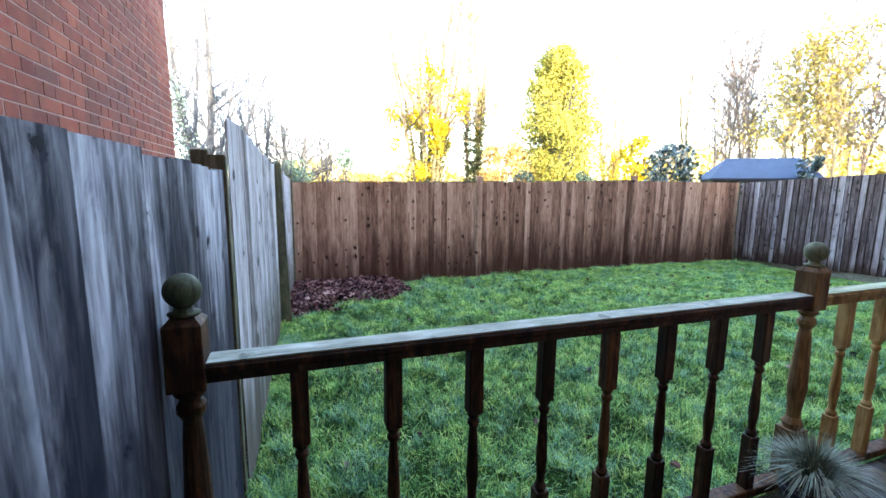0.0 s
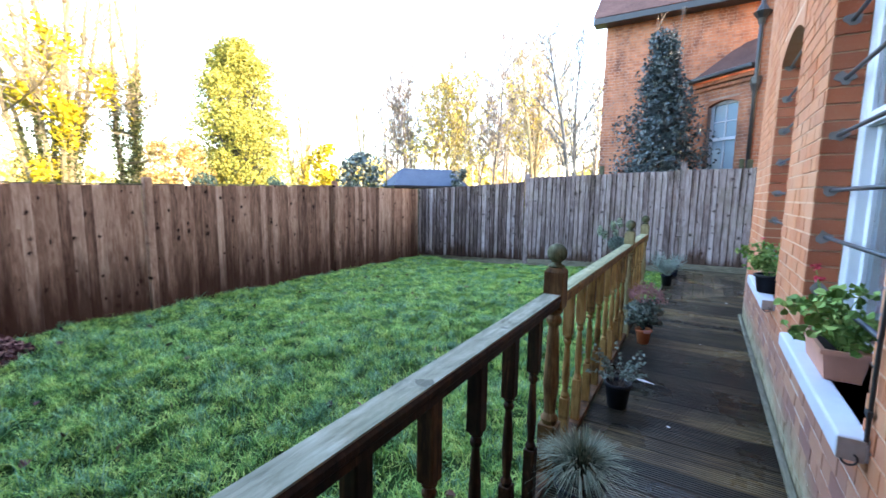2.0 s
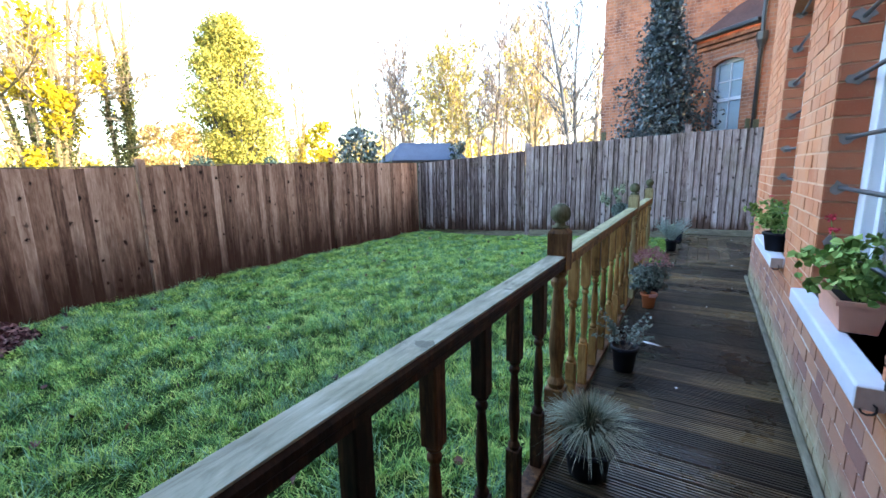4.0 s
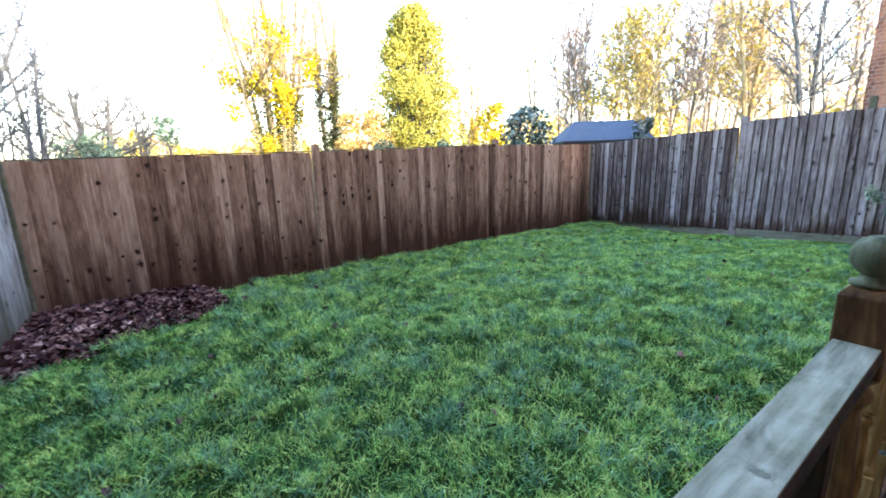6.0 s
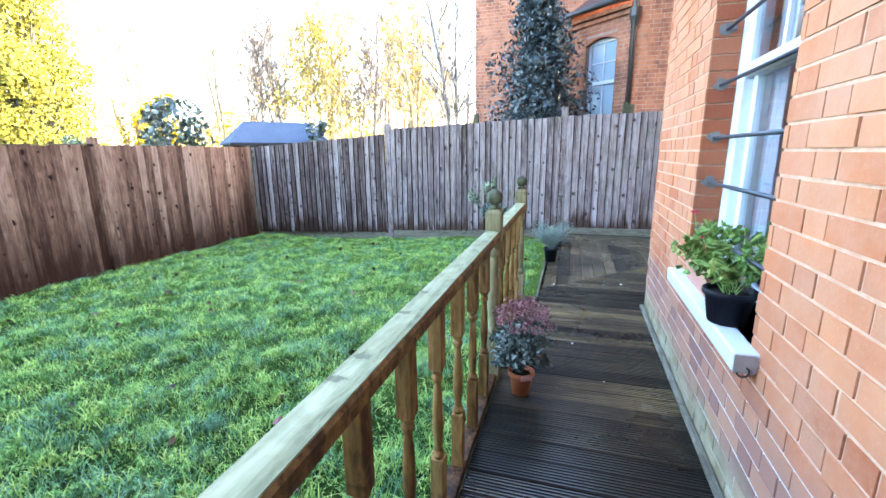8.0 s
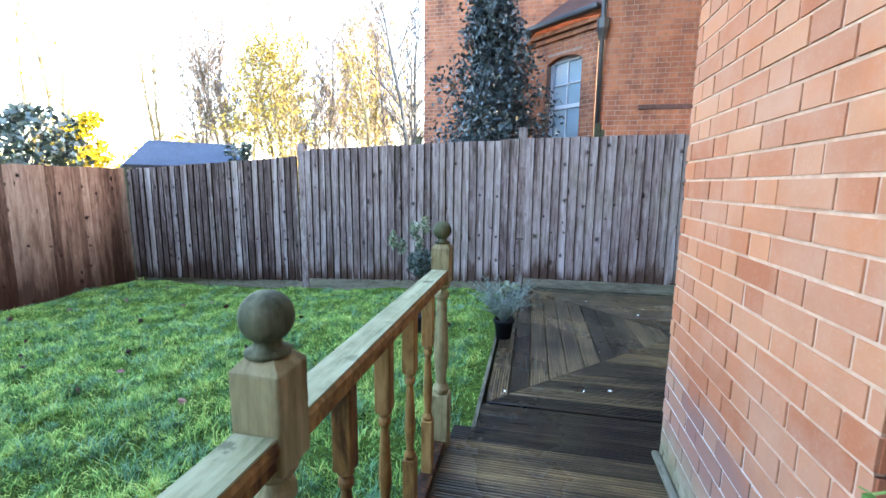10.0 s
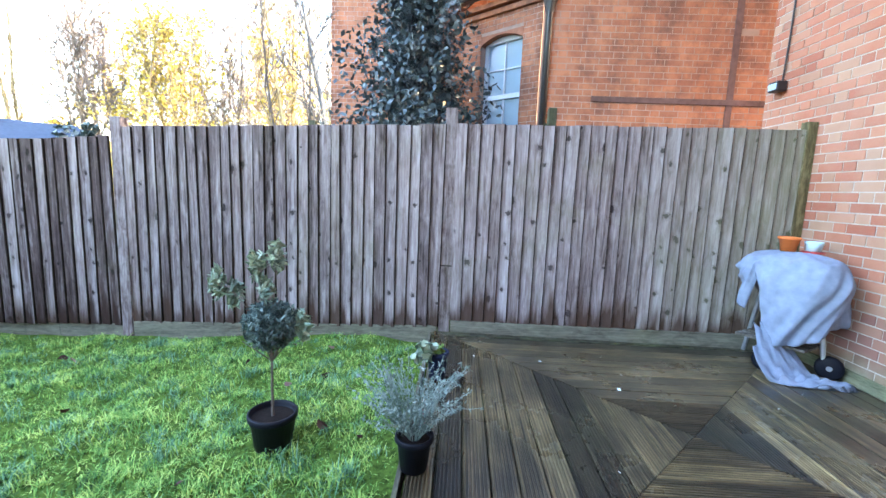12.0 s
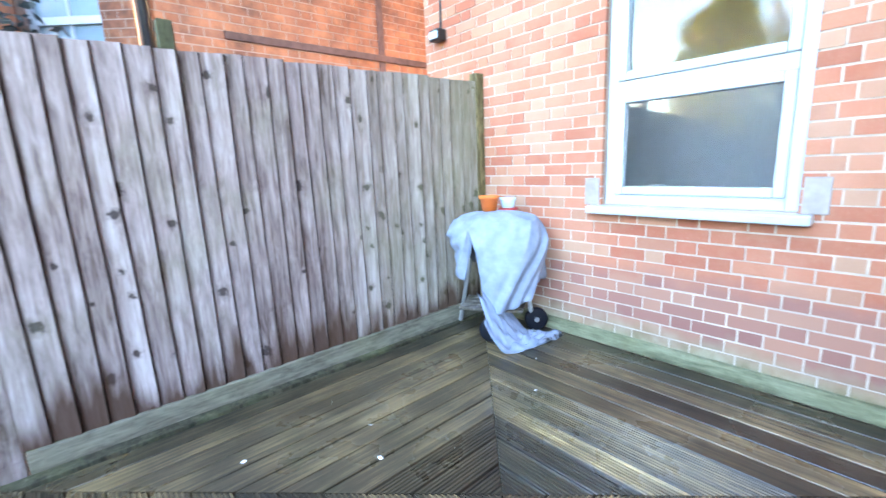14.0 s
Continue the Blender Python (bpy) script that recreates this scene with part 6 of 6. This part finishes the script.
def cover_trail():
    """The loose end of the cover, gathered below the hem and trailing over the deck."""
    nu, nv = 34, 20
    verts, faces = [], []
    for i in range(nu):
        f = i / (nu - 1)
        cx, cy = 0.05 - 0.48 * f, 0.20 - 0.24 * f + 0.10 * math.sin(f * 2.6)
        zc = 0.33 * max(0.0, 1 - f * 2.0) ** 1.4
        for j in range(nv):
            s = j / (nv - 1) - 0.5
            w = (0.16 + 0.24 * math.sin(math.pi * min(1, f * 1.1)) - 0.06 * f)
            wob = 0.022 * math.sin(j * 1.25 + i * 0.35) + 0.016 * math.sin(j * 2.3 - i * 0.55) + 0.008 * math.sin(i * 1.1 + j * 0.4)
            verts.append((cx + s * w * 0.35 + wob * 0.5, cy + s * w + wob * 0.4, max(0.005, zc + 0.030 + wob * 1.2 - abs(s) * 0.05)))
    for i in range(nu - 1):
        for j in range(nv - 1):
            faces.append((i * nv + j, i * nv + j + 1, (i + 1) * nv + j + 1, (i + 1) * nv + j))
    return mesh_of("cover_tail", verts, faces, m_cover, True)


cov = put("cover", cover_skin(), bbq, None, "crumpled torn grey-blue fabric cover")
cov.modifiers.new("thick", "SOLIDIFY").thickness = 0.004
tail = put("cover_tail", cover_trail(), bbq)
tail.modifiers.new("thick", "SOLIDIFY").thickness = 0.004
for (xa, ya), (xb, yb) in (((0.34, -0.19), (0.20, -0.06)), ((0.0, 0.13), (-0.02, 0.06)), ((0.12, -0.24), (0.10, -0.12)), ((-0.24, -0.09), (-0.17, -0.05))):
    v, q = tubes([(xa, ya, 0.0, xb, yb, 0.62, 0.016, 0.016)], 12)
    put("leg", big_mesh("leg", v, q, m_alu), bbq)
for y0 in (-0.16, -0.08, 0.0, 0.08):
    part("shelf_slat", box((-0.19, y0, 0.205), (0.26, y0 + 0.062, 0.225), 0.004), m_fence_pale, bbq, "grey wooden shelf slat")
for wx, wy in ((0.02, 0.17), (-0.26, -0.10)):
    w = part("wheel", lathe([(0.02, -0.024), (0.066, -0.024), (0.084, -0.014), (0.084, 0.014), (0.066, 0.024), (0.02, 0.024)], 24, None, pose(wx, wy, 0.085, 90, 0, 20)), m_black_pot, bbq, "", None, True)
    part("hub", lathe([(0.018, -0.029), (0.022, 0.0), (0.018, 0.029)], 12, None, pose(wx, wy, 0.085, 90, 0, 20)), m_alu, w)
kt = lathe([(0.05, 0.50), (0.16, 0.54), (0.21, 0.62), (0.225, 0.72), (0.225, 0.78), (0.19, 0.83), (0.10, 0.85)], 24)
bmesh.ops.scale(kt, vec=(1.15, 0.80, 1), verts=kt.verts)
part("kettle", kt, m_black, bbq, "", None, True)
t = thing("flowerpot", "bright orange plastic flowerpot standing on the cover", "flowerpot", pose(8.72, -1.50, 0.897))
part("pot", pot_mesh(0.047, 0.066, 0.105, 0.006), m_orange_pot, t, "", None, True)
t = thing("bowl", "small pale blue plastic bowl on a red lid", "bowl", pose(8.67, -1.64, 0.893))
part("bowl_body", lathe([(0.035, 0.014), (0.045, 0.016), (0.055, 0.07), (0.058, 0.085), (0.05, 0.085), (0.04, 0.03)], 20), m_bucket, t, "", None, True)
part("lid", lathe([(0.02, 0.0), (0.07, 0.0), (0.073, 0.006), (0.07, 0.012), (0.02, 0.013)], 20), m_red, t, "", None, True)

# ------------------------------------------------------------ fixtures on the walls
lampb = thing("floodlight", "small black outdoor light with its cable on the brick wall", "wall light", pose(9.55, YB + 0.012, 2.27))
part("housing", box((-0.06, 0.0, -0.045), (0.06, 0.09, 0.045), 0.012), m_black, lampb)
part("lens", box((-0.05, 0.088, -0.03), (0.05, 0.094, 0.025), 0.003), m_bucket, lampb)
v, q = tubes([(0, 0.01, 0.045, -0.02, 0.012, 0.4, 0.008, 0.008), (-0.02, 0.012, 0.4, -0.03, 0.012, 1.3, 0.008, 0.008)], 8)
put("cable", big_mesh("cable", v, q, m_black), lampb)

cable = thing("wall_cable", "thin black cable clipped up the brickwork beside the window", "cable", pose(1.77, YA + 0.014, 0))
v, q = tubes([(0.0, 0, 0.62 + 0.3 * k, 0.004 * (-1) ** k, 0, 0.92 + 0.3 * k, 0.006, 0.006) for k in range(9)], 8)
tagged(put("wire", big_mesh("wire", v, q, m_black), cable), kind="stuff")
for z in (0.70, 1.15, 1.60, 2.10, 2.60):
    part("clip", box((-0.014, -0.004, z), (0.014, 0.009, z + 0.016), 0.002), m_black, cable)

bag = thing("hanging_basket", "small rust-coloured wall basket hung from thin cotton rope", "hanging basket", pose(XC + 0.078, 0.215, 1.255))
part("canvas_bag", lathe([(0.012, -0.175), (0.035, -0.165), (0.050, -0.10), (0.058, -0.03), (0.062, 0.0), (0.055, 0.0), (0.048, -0.05), (0.03, -0.12)], 16), m_cloth, bag, "", None, True)
part("rim", lathe([(0.058, -0.006), (0.066, -0.004), (0.068, 0.006), (0.062, 0.010), (0.057, 0.006)], 18), m_rail, bag, "dark wicker rim", None, True)
v, q = tubes([(0.05, 0.03, 0.0, -0.055, 0.0, 0.17, 0.0035, 0.003), (0.0, -0.055, 0.0, -0.055, 0.0, 0.17, 0.003, 0.003), (0.062, 0.02, 0.012, 0.066, 0.02, -0.09, 0.006, 0.004), (0.058, 0.03, -0.05, -0.01, 0.06, -0.01, 0.004, 0.004), (-0.055, 0.0, 0.17, -0.074, 0.0, 0.175, 0.004, 0.004)], 8)
put("rope", big_mesh("rope", v, q, m_rope), bag)

# rounded brick heads over the two sash windows
for x0, x1 in ((1.85, 2.88), (3.74, 4.68)):
    part("window_arch", arch_fill(x0 + 0.004, x1 - 0.004, 2.34, 0.12, 2.505, YA - 0.119, YA + 0.006), m_brickA_j, wall_a, "", wall_a.matrix_basis.inverted())

# ------------------------------------------------------------ fallen leaves
nr = np.random.default_rng(33)
n = 6000
u, w = nr.uniform(-0.15, 1.75, n), nr.uniform(5.1, 6.82, n)
keep = (w > 5.28 + 0.52 * np.clip(u, 0, 9) + 0.06 * np.sin(u * 9)) & (u < 1.62 - 0.2 * (w - 6.1) ** 2)
u, w = u[keep], w[keep]
heap = 0.12 * np.clip((w - 5.28 - 0.52 * np.clip(u, 0, 9)) / 0.35, 0, 1) * np.clip((1.66 - u) / 0.3, 0, 1)
c = np.stack([u, w, lawn_z(u, w) + heap * nr.uniform(0.3, 1.0, len(u)) + 0.012], -1)
v, q = folded_leaves(c, 0.05, nr, 0.5, 1.35)
tagged(new("leaf_pile", big_mesh("leaf_pile", v, q, m_deadleaf)), "heap of dead reddish-brown leaves in the fence corner", "leaf pile", kind="stuff")
n = 46
u, w = nr.uniform(2.5, 9.0, n), nr.uniform(-1.6, 1.1, n)
ok = (w > 0.42) | (u > 6.1)
c = np.stack([u[ok], w[ok], np.full(ok.sum(), 0.006)], -1)
v, q = leaf_cloud(c, 0.016, nr, 0.85, 1.6)
tagged(new("deck_litter", big_mesh("deck_litter", v, q, m_label)), "pale leaf scraps lying on the decking", "litter", kind="stuff")

# ------------------------------------------------------------ brick courses of the house (last: many pieces)
lay_bricks(wall_a, (0, 0, 0), 0, brick_rows(6.3, 0.0, 3.5, A_HOLES, 41), m_brickA, m_brickA_j, lambda s, z: 1.0 < s < 3.9 and z < 2.0, 51)
lay_bricks(wall_c, (0, 0, 0), 0, brick_rows(YA - YB - 0.34, 0.0, 3.5, [], 42), m_brickA, m_brickA_j, lambda s, z: False, 52)
lay_bricks(wall_b, (0, 0, 0), 0, brick_rows(XE - XC, 0.0, 3.6, B_HOLES, 43), m_brickB, m_brickB_j, lambda s, z: 1.2 < s < 3.6 and z < 2.0, 53)

for ob in (wall_a, win_a, win_b, box_a, box_b, sill_shrub, cable, bag):
    ob.matrix_basis = SKEW @ ob.matrix_basis
